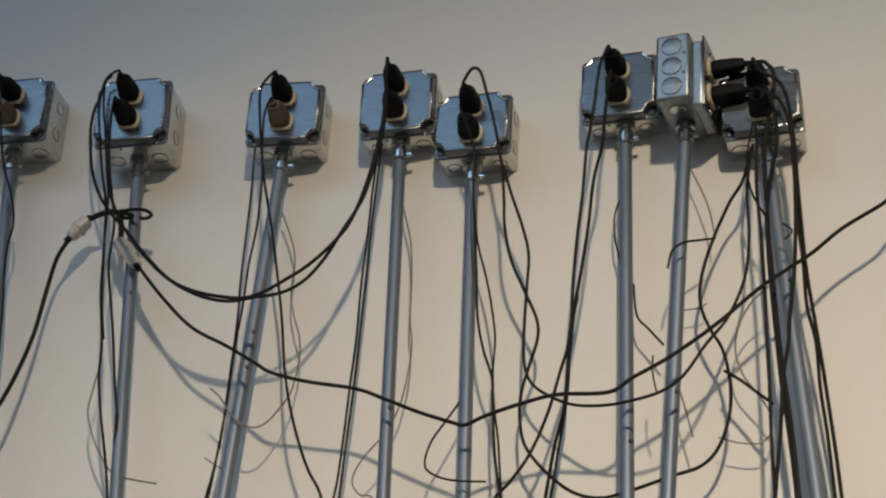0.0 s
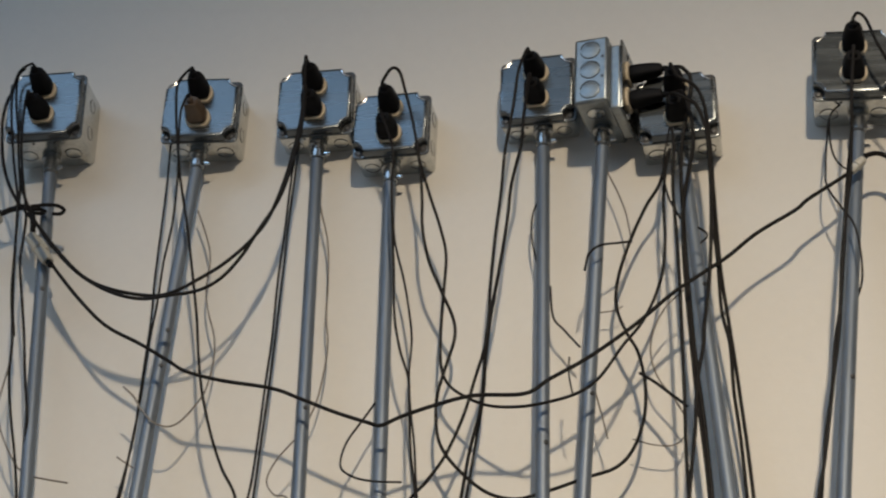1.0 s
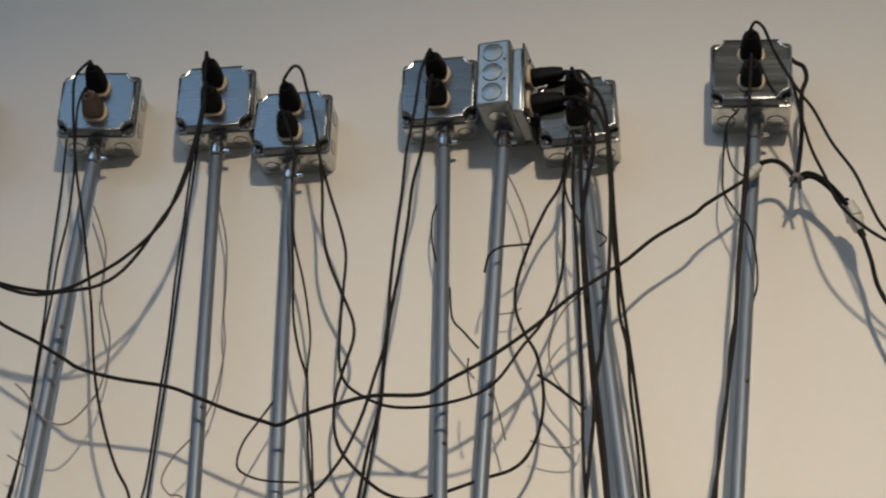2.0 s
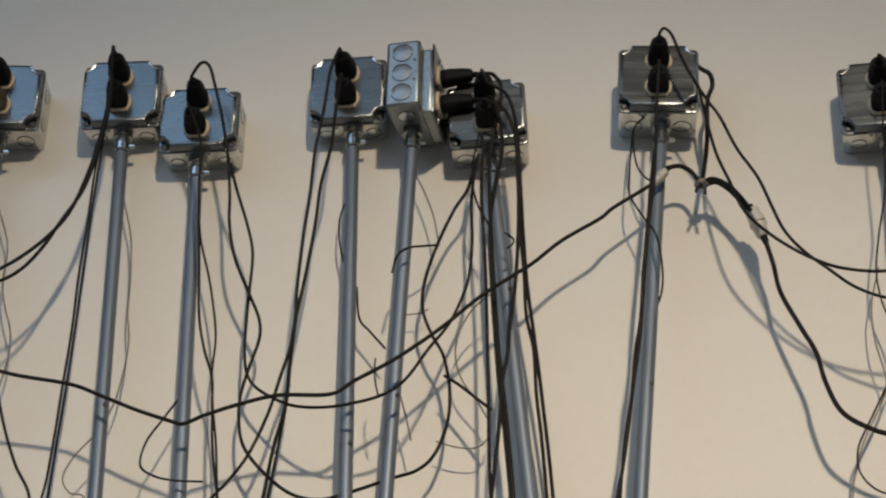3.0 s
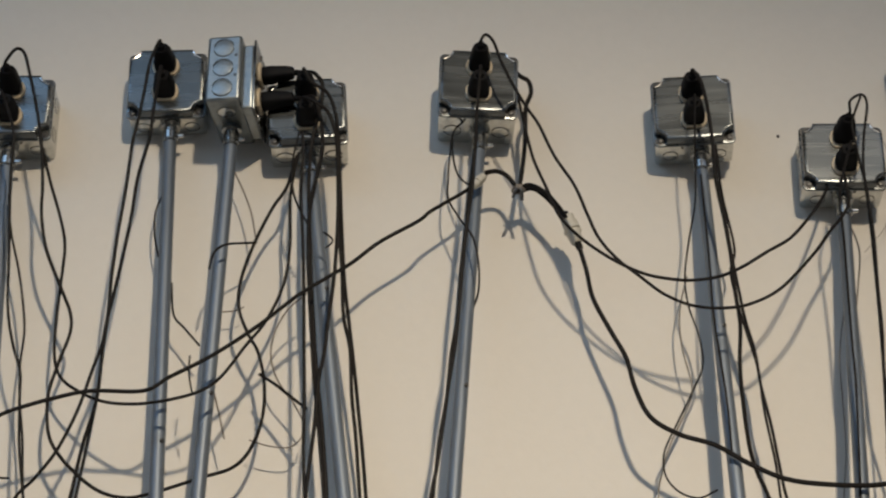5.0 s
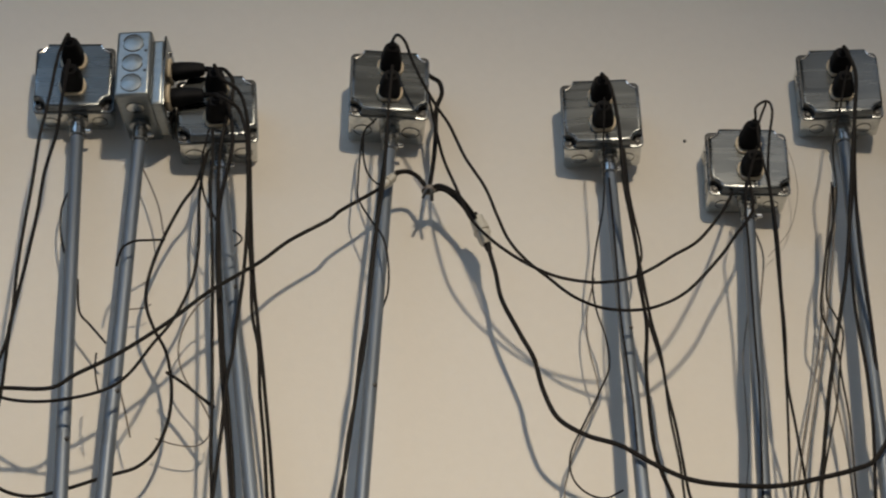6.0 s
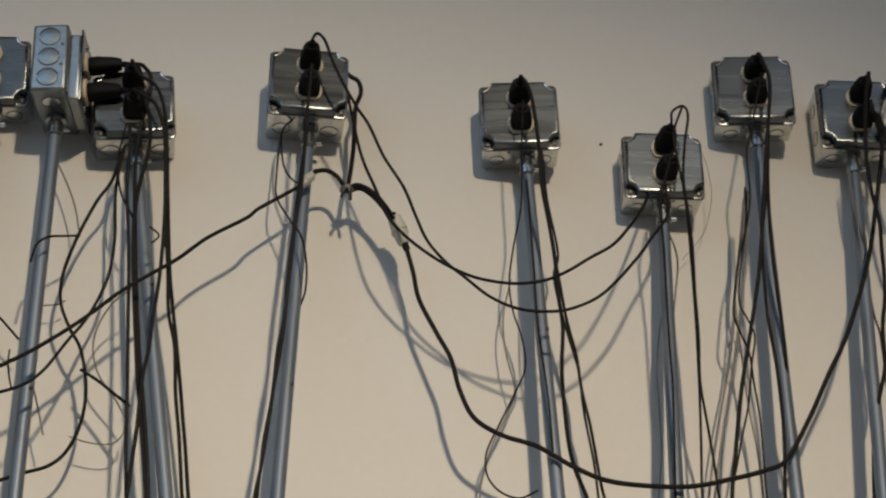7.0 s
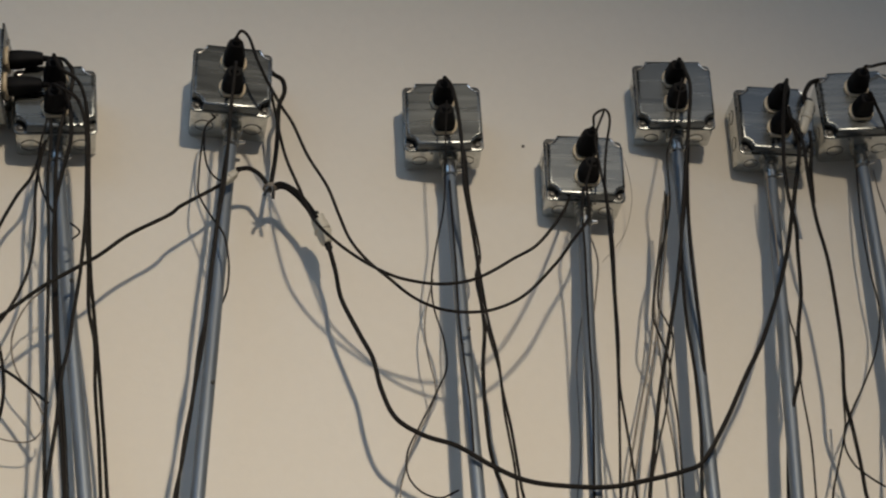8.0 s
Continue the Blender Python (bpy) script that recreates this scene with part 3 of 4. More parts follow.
plugged("c.l", .00157, CORD, "thin dark cord hanging from a brown plug", (-0.259, -0.120, 2.619), (-0.259, -0.114, 2.574), (-0.257, -0.108, 2.525), (-0.259, -0.102, 2.461), (-0.267, -0.096, 2.407), (-0.271, -0.090, 2.353), (-0.278, -0.082, 2.310), (-0.283, -0.074, 2.275), (-0.288, -0.066, 2.225), (-0.296, -0.058, 2.168), (-0.305, -0.050, 2.112), (-0.314, -0.052, 2.052), (-0.332, -0.055, 1.932), (-0.380, -0.065, 1.612), (-0.455, -0.080, 1.112), (-0.470, -0.100, 0.012))
loose(.00157, CORD, "thin dark cord hanging beside a leaning conduit", (-0.298, -0.050, 2.616), (-0.296, -0.050, 2.546), (-0.296, -0.050, 2.476), (-0.296, -0.050, 2.409), (-0.294, -0.050, 2.351), (-0.295, -0.050, 2.295), (-0.296, -0.050, 2.248), (-0.297, -0.050, 2.194), (-0.302, -0.050, 2.150), (-0.308, -0.050, 2.112), (-0.317, -0.052, 2.052), (-0.335, -0.055, 1.932), (-0.383, -0.065, 1.612), (-0.458, -0.080, 1.112), (-0.473, -0.100, 0.012))
loose(.0012, GREY, "thin grey wire curling round a leaning conduit", (-0.256, -0.030, 2.520), (-0.240, -0.031, 2.481), (-0.230, -0.033, 2.445), (-0.230, -0.034, 2.394), (-0.222, -0.036, 2.360), (-0.211, -0.037, 2.326), (-0.208, -0.039, 2.293), (-0.212, -0.040, 2.262), (-0.214, -0.051, 2.238), (-0.231, -0.063, 2.204), (-0.244, -0.074, 2.191), (-0.261, -0.080, 2.195), (-0.278, -0.080, 2.212), (-0.291, -0.080, 2.231), (-0.306, -0.080, 2.245))
loose(.0010, GREY, "thin grey wire end sticking out", (-0.316, -0.050, 2.165), (-0.303, -0.050, 2.156), (-0.287, -0.050, 2.146))
loose(.00165, CORD, "thin dark cord hanging beside a conduit", (-0.101, -0.090, 2.618), (-0.107, -0.088, 2.563), (-0.111, -0.086, 2.505), (-0.114, -0.083, 2.440), (-0.118, -0.081, 2.376), (-0.120, -0.078, 2.300), (-0.125, -0.073, 2.241), (-0.129, -0.069, 2.184), (-0.134, -0.064, 2.128), (-0.139, -0.060, 2.100), (-0.148, -0.062, 2.040), (-0.166, -0.065, 1.920), (-0.214, -0.075, 1.600), (-0.289, -0.090, 1.100), (-0.304, -0.110, 0.012))
loose(.00165, CORD, "thin dark cord hanging beside a conduit", (-0.109, -0.070, 2.588), (-0.112, -0.069, 2.524), (-0.115, -0.068, 2.465), (-0.117, -0.066, 2.408), (-0.119, -0.065, 2.353), (-0.121, -0.064, 2.299), (-0.124, -0.062, 2.238), (-0.128, -0.061, 2.172), (-0.132, -0.060, 2.099), (-0.135, -0.062, 2.039), (-0.142, -0.065, 1.919), (-0.159, -0.075, 1.599), (-0.187, -0.090, 1.099), (-0.192, -0.110, 0.012))
loose(.0012, GREY, "thin grey wire behind a conduit", (-0.098, -0.030, 2.567), (-0.085, -0.031, 2.508), (-0.072, -0.032, 2.455), (-0.067, -0.034, 2.396), (-0.066, -0.035, 2.347), (-0.061, -0.036, 2.307), (-0.063, -0.038, 2.268), (-0.069, -0.039, 2.230), (-0.077, -0.040, 2.206))
loose(.0011, GREY, "thin grey wire curling out from a conduit", (-0.084, -0.070, 2.166), (-0.104, -0.070, 2.142), (-0.114, -0.070, 2.117), (-0.104, -0.070, 2.099), (-0.085, -0.070, 2.090), (-0.076, -0.072, 2.030), (-0.058, -0.075, 1.910), (-0.010, -0.085, 1.590), (0.065, -0.100, 1.090), (0.080, -0.120, 0.012))
plugged("e.u", .00209, CORD, "black cord looping over a cover and winding to another box", (0.024, -0.120, 2.656), (0.034, -0.116, 2.653), (0.042, -0.113, 2.625), (0.054, -0.109, 2.574), (0.063, -0.102, 2.518), (0.066, -0.095, 2.472), (0.066, -0.087, 2.436), (0.074, -0.080, 2.391), (0.092, -0.073, 2.346), (0.105, -0.068, 2.313), (0.106, -0.065, 2.288), (0.095, -0.061, 2.253), (0.086, -0.060, 2.217), (0.086, -0.060, 2.181), (0.093, -0.060, 2.152), (0.114, -0.060, 2.123), (0.147, -0.060, 2.094), (0.180, -0.060, 2.084), (0.213, -0.060, 2.090), (0.264, -0.060, 2.106), (0.296, -0.060, 2.116), (0.316, -0.060, 2.136), (0.330, -0.060, 2.173), (0.333, -0.060, 2.215), (0.326, -0.060, 2.258), (0.313, -0.060, 2.285), (0.302, -0.060, 2.319), (0.304, -0.060, 2.357), (0.319, -0.060, 2.406), (0.341, -0.066, 2.452), (0.359, -0.073, 2.478), (0.372, -0.080, 2.519))
loose(.00191, CORD, "black cord crossing in front of two conduits", (0.060, -0.100, 2.532), (0.074, -0.088, 2.480), (0.086, -0.076, 2.440), (0.093, -0.068, 2.404), (0.091, -0.064, 2.359), (0.088, -0.060, 2.307), (0.089, -0.060, 2.261), (0.097, -0.060, 2.235), (0.117, -0.068, 2.214), (0.151, -0.085, 2.191), (0.188, -0.105, 2.178), (0.222, -0.116, 2.176), (0.261, -0.122, 2.183), (0.287, -0.122, 2.201), (0.313, -0.116, 2.241), (0.335, -0.070, 2.297), (0.356, -0.070, 2.347), (0.363, -0.070, 2.400), (0.363, -0.072, 2.454), (0.367, -0.076, 2.491), (0.374, -0.080, 2.524))
plugged("e.l", .00174, CORD, "black cord hanging along a conduit", (0.031, -0.120, 2.534), (0.030, -0.110, 2.484), (0.031, -0.100, 2.432), (0.033, -0.090, 2.374), (0.036, -0.087, 2.313), (0.044, -0.083, 2.269), (0.055, -0.080, 2.233), (0.058, -0.083, 2.195), (0.063, -0.087, 2.136), (0.072, -0.090, 2.078), (0.081, -0.092, 2.018), (0.099, -0.095, 1.898), (0.147, -0.105, 1.578), (0.222, -0.120, 1.078), (0.237, -0.140, 0.012))
loose(.00157, CORD, "thin dark cord crossing another cord", (0.019, -0.060, 2.481), (0.025, -0.059, 2.431), (0.037, -0.058, 2.383), (0.045, -0.057, 2.343), (0.051, -0.056, 2.297), (0.049, -0.054, 2.252), (0.052, -0.053, 2.208), (0.058, -0.052, 2.164), (0.062, -0.051, 2.115), (0.064, -0.050, 2.093), (0.069, -0.052, 2.033), (0.080, -0.055, 1.913), (0.109, -0.065, 1.593), (0.155, -0.080, 1.093), (0.164, -0.100, 0.012))
loose(.0014, CORD, "thin dark wire bent round a conduit", (0.012, -0.060, 2.215), (-0.002, -0.070, 2.186), (-0.017, -0.080, 2.154), (-0.019, -0.090, 2.122), (-0.002, -0.093, 2.107), (0.023, -0.097, 2.099), (0.057, -0.100, 2.095))
plugged("f.u", .00209, CORD, "black cord hanging slanted beside a conduit", (0.191, -0.120, 2.635), (0.185, -0.117, 2.592), (0.179, -0.114, 2.553), (0.173, -0.111, 2.520), (0.168, -0.108, 2.459), (0.161, -0.105, 2.398), (0.156, -0.102, 2.339), (0.154, -0.098, 2.296), (0.149, -0.093, 2.262), (0.138, -0.088, 2.228), (0.124, -0.084, 2.181), (0.103, -0.079, 2.135), (0.080, -0.075, 2.104), (0.057, -0.070, 2.078), (0.048, -0.072, 2.018), (0.030, -0.075, 1.898), (-0.018, -0.085, 1.578), (-0.093, -0.100, 1.078), (-0.108, -0.120, 0.012))
plugged("f.l", .00209, CORD, "black cord running together with other cords", (0.198, -0.120, 2.565), (0.194, -0.116, 2.524), (0.182, -0.112, 2.472), (0.176, -0.108, 2.419), (0.167, -0.104, 2.360), (0.159, -0.100, 2.317), (0.151, -0.094, 2.276), (0.148, -0.088, 2.235), (0.143, -0.082, 2.188), (0.131, -0.076, 2.143), (0.120, -0.070, 2.083), (0.111, -0.072, 2.023), (0.093, -0.075, 1.903), (0.045, -0.085, 1.583), (-0.030, -0.100, 1.083), (-0.045, -0.120, 0.012))
loose(.00174, CORD, "thin dark cord in a slanted bundle", (0.154, -0.060, 2.345), (0.149, -0.060, 2.315), (0.144, -0.060, 2.256), (0.142, -0.060, 2.212), (0.134, -0.060, 2.156), (0.124, -0.060, 2.086), (0.115, -0.062, 2.026), (0.098, -0.065, 1.906), (0.053, -0.075, 1.586), (-0.019, -0.090, 1.086), (-0.033, -0.110, 0.012))
loose(.0013, CORD, "thin dark wire behind a conduit", (0.206, -0.030, 2.513), (0.204, -0.031, 2.499), (0.195, -0.032, 2.470), (0.195, -0.034, 2.437), (0.201, -0.035, 2.404))
loose(.0014, CORD, "thin dark wire between two conduits", (0.219, -0.040, 2.365), (0.223, -0.043, 2.321), (0.237, -0.047, 2.300), (0.256, -0.050, 2.275))
loose(.0011, GREY, "thin grey wire arching beside a conduit", (0.285, -0.030, 2.554), (0.291, -0.035, 2.527), (0.303, -0.040, 2.495), (0.314, -0.045, 2.459), (0.320, -0.050, 2.422))
loose(.0015, CORD, "thin dark wire hooked over a conduit", (0.322, -0.060, 2.408), (0.306, -0.075, 2.399), (0.287, -0.090, 2.389), (0.274, -0.095, 2.376), (0.269, -0.100, 2.351))
loose(.0011, GREY, "thin grey wire hanging from a cord", (0.269, -0.060, 2.230), (0.273, -0.057, 2.217), (0.280, -0.053, 2.189), (0.287, -0.050, 2.156))
loose(.0011, CORD, "short dark wire lying on a conduit", (0.250, -0.100, 2.239), (0.249, -0.100, 2.223), (0.251, -0.100, 2.205), (0.254, -0.100, 2.191))
plugged("h.u", .00226, CORD, "black cord arching over a cover and hanging beside a conduit", (0.390, -0.120, 2.603), (0.410, -0.115, 2.590), (0.420, -0.109, 2.564), (0.424, -0.104, 2.517), (0.425, -0.097, 2.456), (0.426, -0.089, 2.398), (0.428, -0.081, 2.340), (0.433, -0.073, 2.284), (0.438, -0.066, 2.228), (0.441, -0.061, 2.188), (0.445, -0.055, 2.134), (0.448, -0.050, 2.080), (0.451, -0.052, 2.020), (0.458, -0.055, 1.900), (0.476, -0.065, 1.580), (0.504, -0.080, 1.080), (0.509, -0.100, 0.012))
plugged("h.l", .00226, CORD, "black cord hanging in a bundle", (0.400, -0.120, 2.569), (0.413, -0.114, 2.557), (0.421, -0.108, 2.523), (0.422, -0.102, 2.470), (0.422, -0.096, 2.410), (0.425, -0.090, 2.351), (0.426, -0.084, 2.294), (0.433, -0.077, 2.253), (0.434, -0.068, 2.199), (0.438, -0.059, 2.146), (0.441, -0.050, 2.080), (0.444, -0.052, 2.020), (0.449, -0.055, 1.900), (0.464, -0.065, 1.580), (0.486, -0.080, 1.080), (0.491, -0.100, 0.012))
loose(.00209, CORD, "black cord hanging in front of a conduit", (0.379, -0.100, 2.542), (0.380, -0.100, 2.513), (0.377, -0.100, 2.456), (0.379, -0.100, 2.393), (0.380, -0.100, 2.332), (0.380, -0.100, 2.258), (0.380, -0.100, 2.187), (0.379, -0.100, 2.118), (0.380, -0.100, 2.063), (0.381, -0.102, 2.003), (0.383, -0.105, 1.883), (0.389, -0.115, 1.563), (0.398, -0.130, 1.063), (0.400, -0.150, 0.012))
loose(.00226, CORD, "black cord crossing in front of a conduit", (0.423, -0.110, 2.457), (0.420, -0.110, 2.386), (0.415, -0.110, 2.325), (0.407, -0.110, 2.267), (0.404, -0.110, 2.238), (0.396, -0.110, 2.196), (0.391, -0.110, 2.141), (0.385, -0.110, 2.094), (0.381, -0.110, 2.060), (0.374, -0.112, 2.000), (0.360, -0.115, 1.880), (0.322, -0.125, 1.560), (0.263, -0.140, 1.060), (0.252, -0.160, 0.012))
loose(.0014, CORD, "short thin wire curving below a box", (0.375, -0.080, 2.555), (0.366, -0.083, 2.503), (0.369, -0.087, 2.456), (0.384, -0.090, 2.417))
loose(.0012, CORD, "tiny bent wire end on a conduit", (0.404, -0.090, 2.404), (0.413, -0.090, 2.396), (0.414, -0.090, 2.390), (0.406, -0.090, 2.382))
loose(.00191, CORD, "short cut end of a dark cord", (0.327, -0.060, 2.232), (0.346, -0.070, 2.214), (0.366, -0.080, 2.192), (0.382, -0.090, 2.174))
loose(.0011, GREY, "thin grey wire bowing beside a conduit", (0.383, -0.070, 2.332), (0.361, -0.065, 2.314), (0.345, -0.060, 2.287), (0.340, -0.055, 2.259), (0.347, -0.050, 2.230), (0.365, -0.045, 2.203), (0.377, -0.040, 2.181))
loose(.0009, GREY, "thin pale wire end", (0.315, -0.040, 2.158), (0.338, -0.040, 2.150), (0.361, -0.040, 2.148), (0.374, -0.040, 2.158), (0.377, -0.040, 2.170))
loose(.0009, GREY, "thin pale wire end", (0.277, -0.030, 2.329), (0.297, -0.030, 2.331), (0.306, -0.030, 2.336))
plugged("i.u", .00200, CORD, "black cord looping over a cover and sagging to a lower box", (0.612, -0.130, 2.665), (0.621, -0.130, 2.654), (0.629, -0.130, 2.623), (0.641, -0.126, 2.593), (0.657, -0.124, 2.558), (0.670, -0.125, 2.532), (0.686, -0.125, 2.486), (0.707, -0.126, 2.443), (0.719, -0.126, 2.403), (0.730, -0.127, 2.369), (0.749, -0.127, 2.341), (0.773, -0.128, 2.317), (0.799, -0.131, 2.291), (0.830, -0.134, 2.274), (0.863, -0.142, 2.266), (0.894, -0.150, 2.267), (0.932, -0.151, 2.286), (0.976, -0.152, 2.329), (1.010, -0.128, 2.374), (1.047, -0.098, 2.424), (1.053, -0.090, 2.458), (1.049, -0.100, 2.478))
loose(.00200, CORD, "black cord sagging between two boxes", (0.652, -0.050, 2.666), (0.659, -0.066, 2.581), (0.663, -0.072, 2.540), (0.666, -0.091, 2.498), (0.675, -0.110, 2.450), (0.687, -0.118, 2.405), (0.710, -0.126, 2.369), (0.741, -0.133, 2.338), (0.771, -0.140, 2.316), (0.796, -0.147, 2.304), (0.827, -0.155, 2.296), (0.859, -0.166, 2.295), (0.884, -0.178, 2.301), (0.913, -0.180, 2.318), (0.949, -0.165, 2.345), (0.991, -0.128, 2.398), (1.025, -0.080, 2.450), (1.047, -0.045, 2.489))
plugged("i.l", .00226, CORD, "black cord hanging in front of a conduit", (0.595, -0.120, 2.552), (0.593, -0.115, 2.526), (0.590, -0.109, 2.497), (0.585, -0.104, 2.452), (0.578, -0.100, 2.415), (0.570, -0.100, 2.360), (0.563, -0.100, 2.308), (0.555, -0.100, 2.249), (0.544, -0.100, 2.192), (0.537, -0.100, 2.151), (0.527, -0.100, 2.097), (0.518, -0.100, 2.057), (0.509, -0.102, 1.997), (0.491, -0.105, 1.877), (0.443, -0.115, 1.557), (0.368, -0.130, 1.057), (0.353, -0.150, 0.012))
loose(.00174, CORD, "thin dark cord hanging along a conduit", (0.592, -0.100, 2.515), (0.581, -0.100, 2.450), (0.574, -0.100, 2.399), (0.565, -0.100, 2.338), (0.558, -0.100, 2.278), (0.549, -0.100, 2.235), (0.541, -0.100, 2.178), (0.530, -0.100, 2.124), (0.521, -0.100, 2.056), (0.513, -0.102, 1.996), (0.497, -0.105, 1.876), (0.455, -0.115, 1.556), (0.389, -0.130, 1.056), (0.375, -0.150, 0.012))
loose(.0013, CORD, "thin dark wire looping below a box", (0.587, -0.050, 2.589), (0.571, -0.050, 2.571), (0.564, -0.050, 2.533), (0.560, -0.053, 2.497), (0.559, -0.058, 2.466), (0.573, -0.069, 2.428), (0.584, -0.087, 2.395), (0.588, -0.094, 2.356), (0.588, -0.072, 2.330), (0.581, -0.050, 2.314))
loose(.0013, CORD, "thin dark wire looping below a box", (0.569, -0.050, 2.565), (0.568, -0.055, 2.530), (0.572, -0.060, 2.502), (0.582, -0.075, 2.478), (0.587, -0.090, 2.473))
loose(.0030, CORD, "thick black cord coming round the side of a box", (0.655, -0.030, 2.682), (0.663, -0.047, 2.658), (0.671, -0.060, 2.641), (0.673, -0.060, 2.623), (0.665, -0.057, 2.601), (0.662, -0.051, 2.561), (0.657, -0.054, 2.525), (0.648, -0.060, 2.478))
loose(.0030, CORD, "thick black cord arching from a nylon connector", (0.606, -0.070, 2.497), (0.621, -0.065, 2.502), (0.634, -0.060, 2.498), (0.642, -0.060, 2.486), (0.647, -0.060, 2.475))
loose(.0030, CORD, "thick black cord arching to a nylon connector", (0.647, -0.060, 2.478), (0.661, -0.065, 2.481), (0.679, -0.070, 2.467), (0.694, -0.070, 2.446), (0.702, -0.070, 2.430))
loose(.00261, CORD, "black cord beside a thicker one", (0.648, -0.050, 2.479), (0.664, -0.055, 2.482), (0.678, -0.060, 2.469), (0.692, -0.060, 2.450), (0.700, -0.060, 2.434))
loose(.0029, CORD, "long thick black extension cord sagging from a nylon connector", (0.716, -0.062, 2.395), (0.723, -0.058, 2.362), (0.727, -0.062, 2.322), (0.743, -0.072, 2.272), (0.756, -0.080, 2.234), (0.762, -0.084, 2.193), (0.775, -0.090, 2.154), (0.805, -0.095, 2.130), (0.842, -0.101, 2.114), (0.879, -0.105, 2.088), (0.916, -0.109, 2.068), (0.962, -0.110, 2.060), (1.017, -0.110, 2.058), (1.066, -0.110, 2.066), (1.110, -0.110, 2.076), (1.138, -0.110, 2.089), (1.176, -0.110, 2.140), (1.214, -0.108, 2.200), (1.249, -0.104, 2.252), (1.290, -0.098, 2.331), (1.318, -0.088, 2.391), (1.339, -0.080, 2.447), (1.355, -0.080, 2.495), (1.371, -0.081, 2.551), (1.360, -0.096, 2.583), (1.344, -0.110, 2.584))
plugged("j.u", .00244, CORD, "black cord hanging beside a conduit", (0.881, -0.120, 2.597), (0.885, -0.118, 2.562), (0.886, -0.115, 2.513), (0.884, -0.113, 2.456), (0.888, -0.110, 2.401), (0.891, -0.105, 2.356), (0.891, -0.100, 2.312), (0.893, -0.095, 2.269), (0.888, -0.090, 2.226), (0.887, -0.083, 2.193), (0.888, -0.075, 2.131), (0.894, -0.068, 2.097), (0.906, -0.060, 2.065), (0.915, -0.062, 2.005), (0.933, -0.065, 1.885), (0.981, -0.075, 1.565), (1.056, -0.090, 1.065), (1.071, -0.110, 0.012))
loose(.00191, CORD, "black cord hanging in a loose bundle", (0.896, -0.090, 2.521), (0.896, -0.087, 2.489), (0.896, -0.084, 2.441), (0.898, -0.081, 2.385), (0.901, -0.078, 2.339), (0.905, -0.075, 2.286), (0.912, -0.072, 2.242), (0.914, -0.069, 2.199), (0.920, -0.066, 2.149), (0.924, -0.063, 2.086), (0.927, -0.060, 2.064), (0.935, -0.062, 2.004), (0.952, -0.065, 1.884), (0.995, -0.075, 1.564), (1.063, -0.090, 1.064), (1.077, -0.110, 0.012))
loose(.00157, CORD, "thin dark cord in a loose bundle", (0.897, -0.088, 2.515), (0.898, -0.080, 2.455), (0.909, -0.060, 2.389), (0.900, -0.060, 2.357), (0.903, -0.060, 2.313), (0.909, -0.060, 2.271), (0.916, -0.060, 2.225), (0.916, -0.060, 2.173), (0.920, -0.060, 2.108), (0.920, -0.060, 2.064), (0.920, -0.062, 2.004), (0.920, -0.065, 1.884), (0.920, -0.075, 1.564), (0.920, -0.090, 1.064), (0.920, -0.110, 0.012))
plugged("j.l", .0012, CORD, "thin dark cord trailing round a conduit", (0.867, -0.110, 2.528), (0.865, -0.099, 2.489), (0.861, -0.086, 2.439), (0.850, -0.069, 2.391), (0.843, -0.057, 2.349), (0.845, -0.051, 2.313), (0.853, -0.050, 2.275), (0.853, -0.050, 2.237), (0.839, -0.050, 2.207), (0.814, -0.050, 2.163), (0.795, -0.050, 2.128), (0.792, -0.053, 2.098), (0.804, -0.059, 2.075), (0.824, -0.069, 2.063), (0.844, -0.080, 2.068))
loose(.0010, GREY, "thin grey wire hanging beside a conduit shadow", (0.850, -0.040, 2.362), (0.835, -0.040, 2.311), (0.833, -0.040, 2.264), (0.839, -0.040, 2.212), (0.828, -0.040, 2.182), (0.804, -0.040, 2.139), (0.788, -0.040, 2.096), (0.783, -0.040, 2.073), (0.774, -0.042, 2.013), (0.756, -0.045, 1.893), (0.708, -0.055, 1.573), (0.633, -0.070, 1.073), (0.618, -0.090, 0.012))
loose(.0014, CORD, "thin dark wire lying along a conduit", (0.880, -0.060, 2.496), (0.875, -0.070, 2.423), (0.870, -0.080, 2.354), (0.864, -0.090, 2.286), (0.864, -0.093, 2.225), (0.864, -0.097, 2.165), (0.861, -0.100, 2.107))
plugged("k.u", .00174, CORD, "black cord bent over a plug and hanging down", (1.064, -0.130, 2.559), (1.081, -0.127, 2.570), (1.087, -0.123, 2.557), (1.077, -0.120, 2.516), (1.069, -0.117, 2.468), (1.069, -0.113, 2.420), (1.068, -0.110, 2.373), (1.064, -0.103, 2.313), (1.061, -0.097, 2.254), (1.056, -0.090, 2.197), (1.060, -0.080, 2.142), (1.064, -0.070, 2.088), (1.067, -0.060, 2.062), (1.074, -0.062, 2.002), (1.088, -0.065, 1.882), (1.125, -0.075, 1.562), (1.182, -0.090, 1.062), (1.194, -0.110, 0.012))
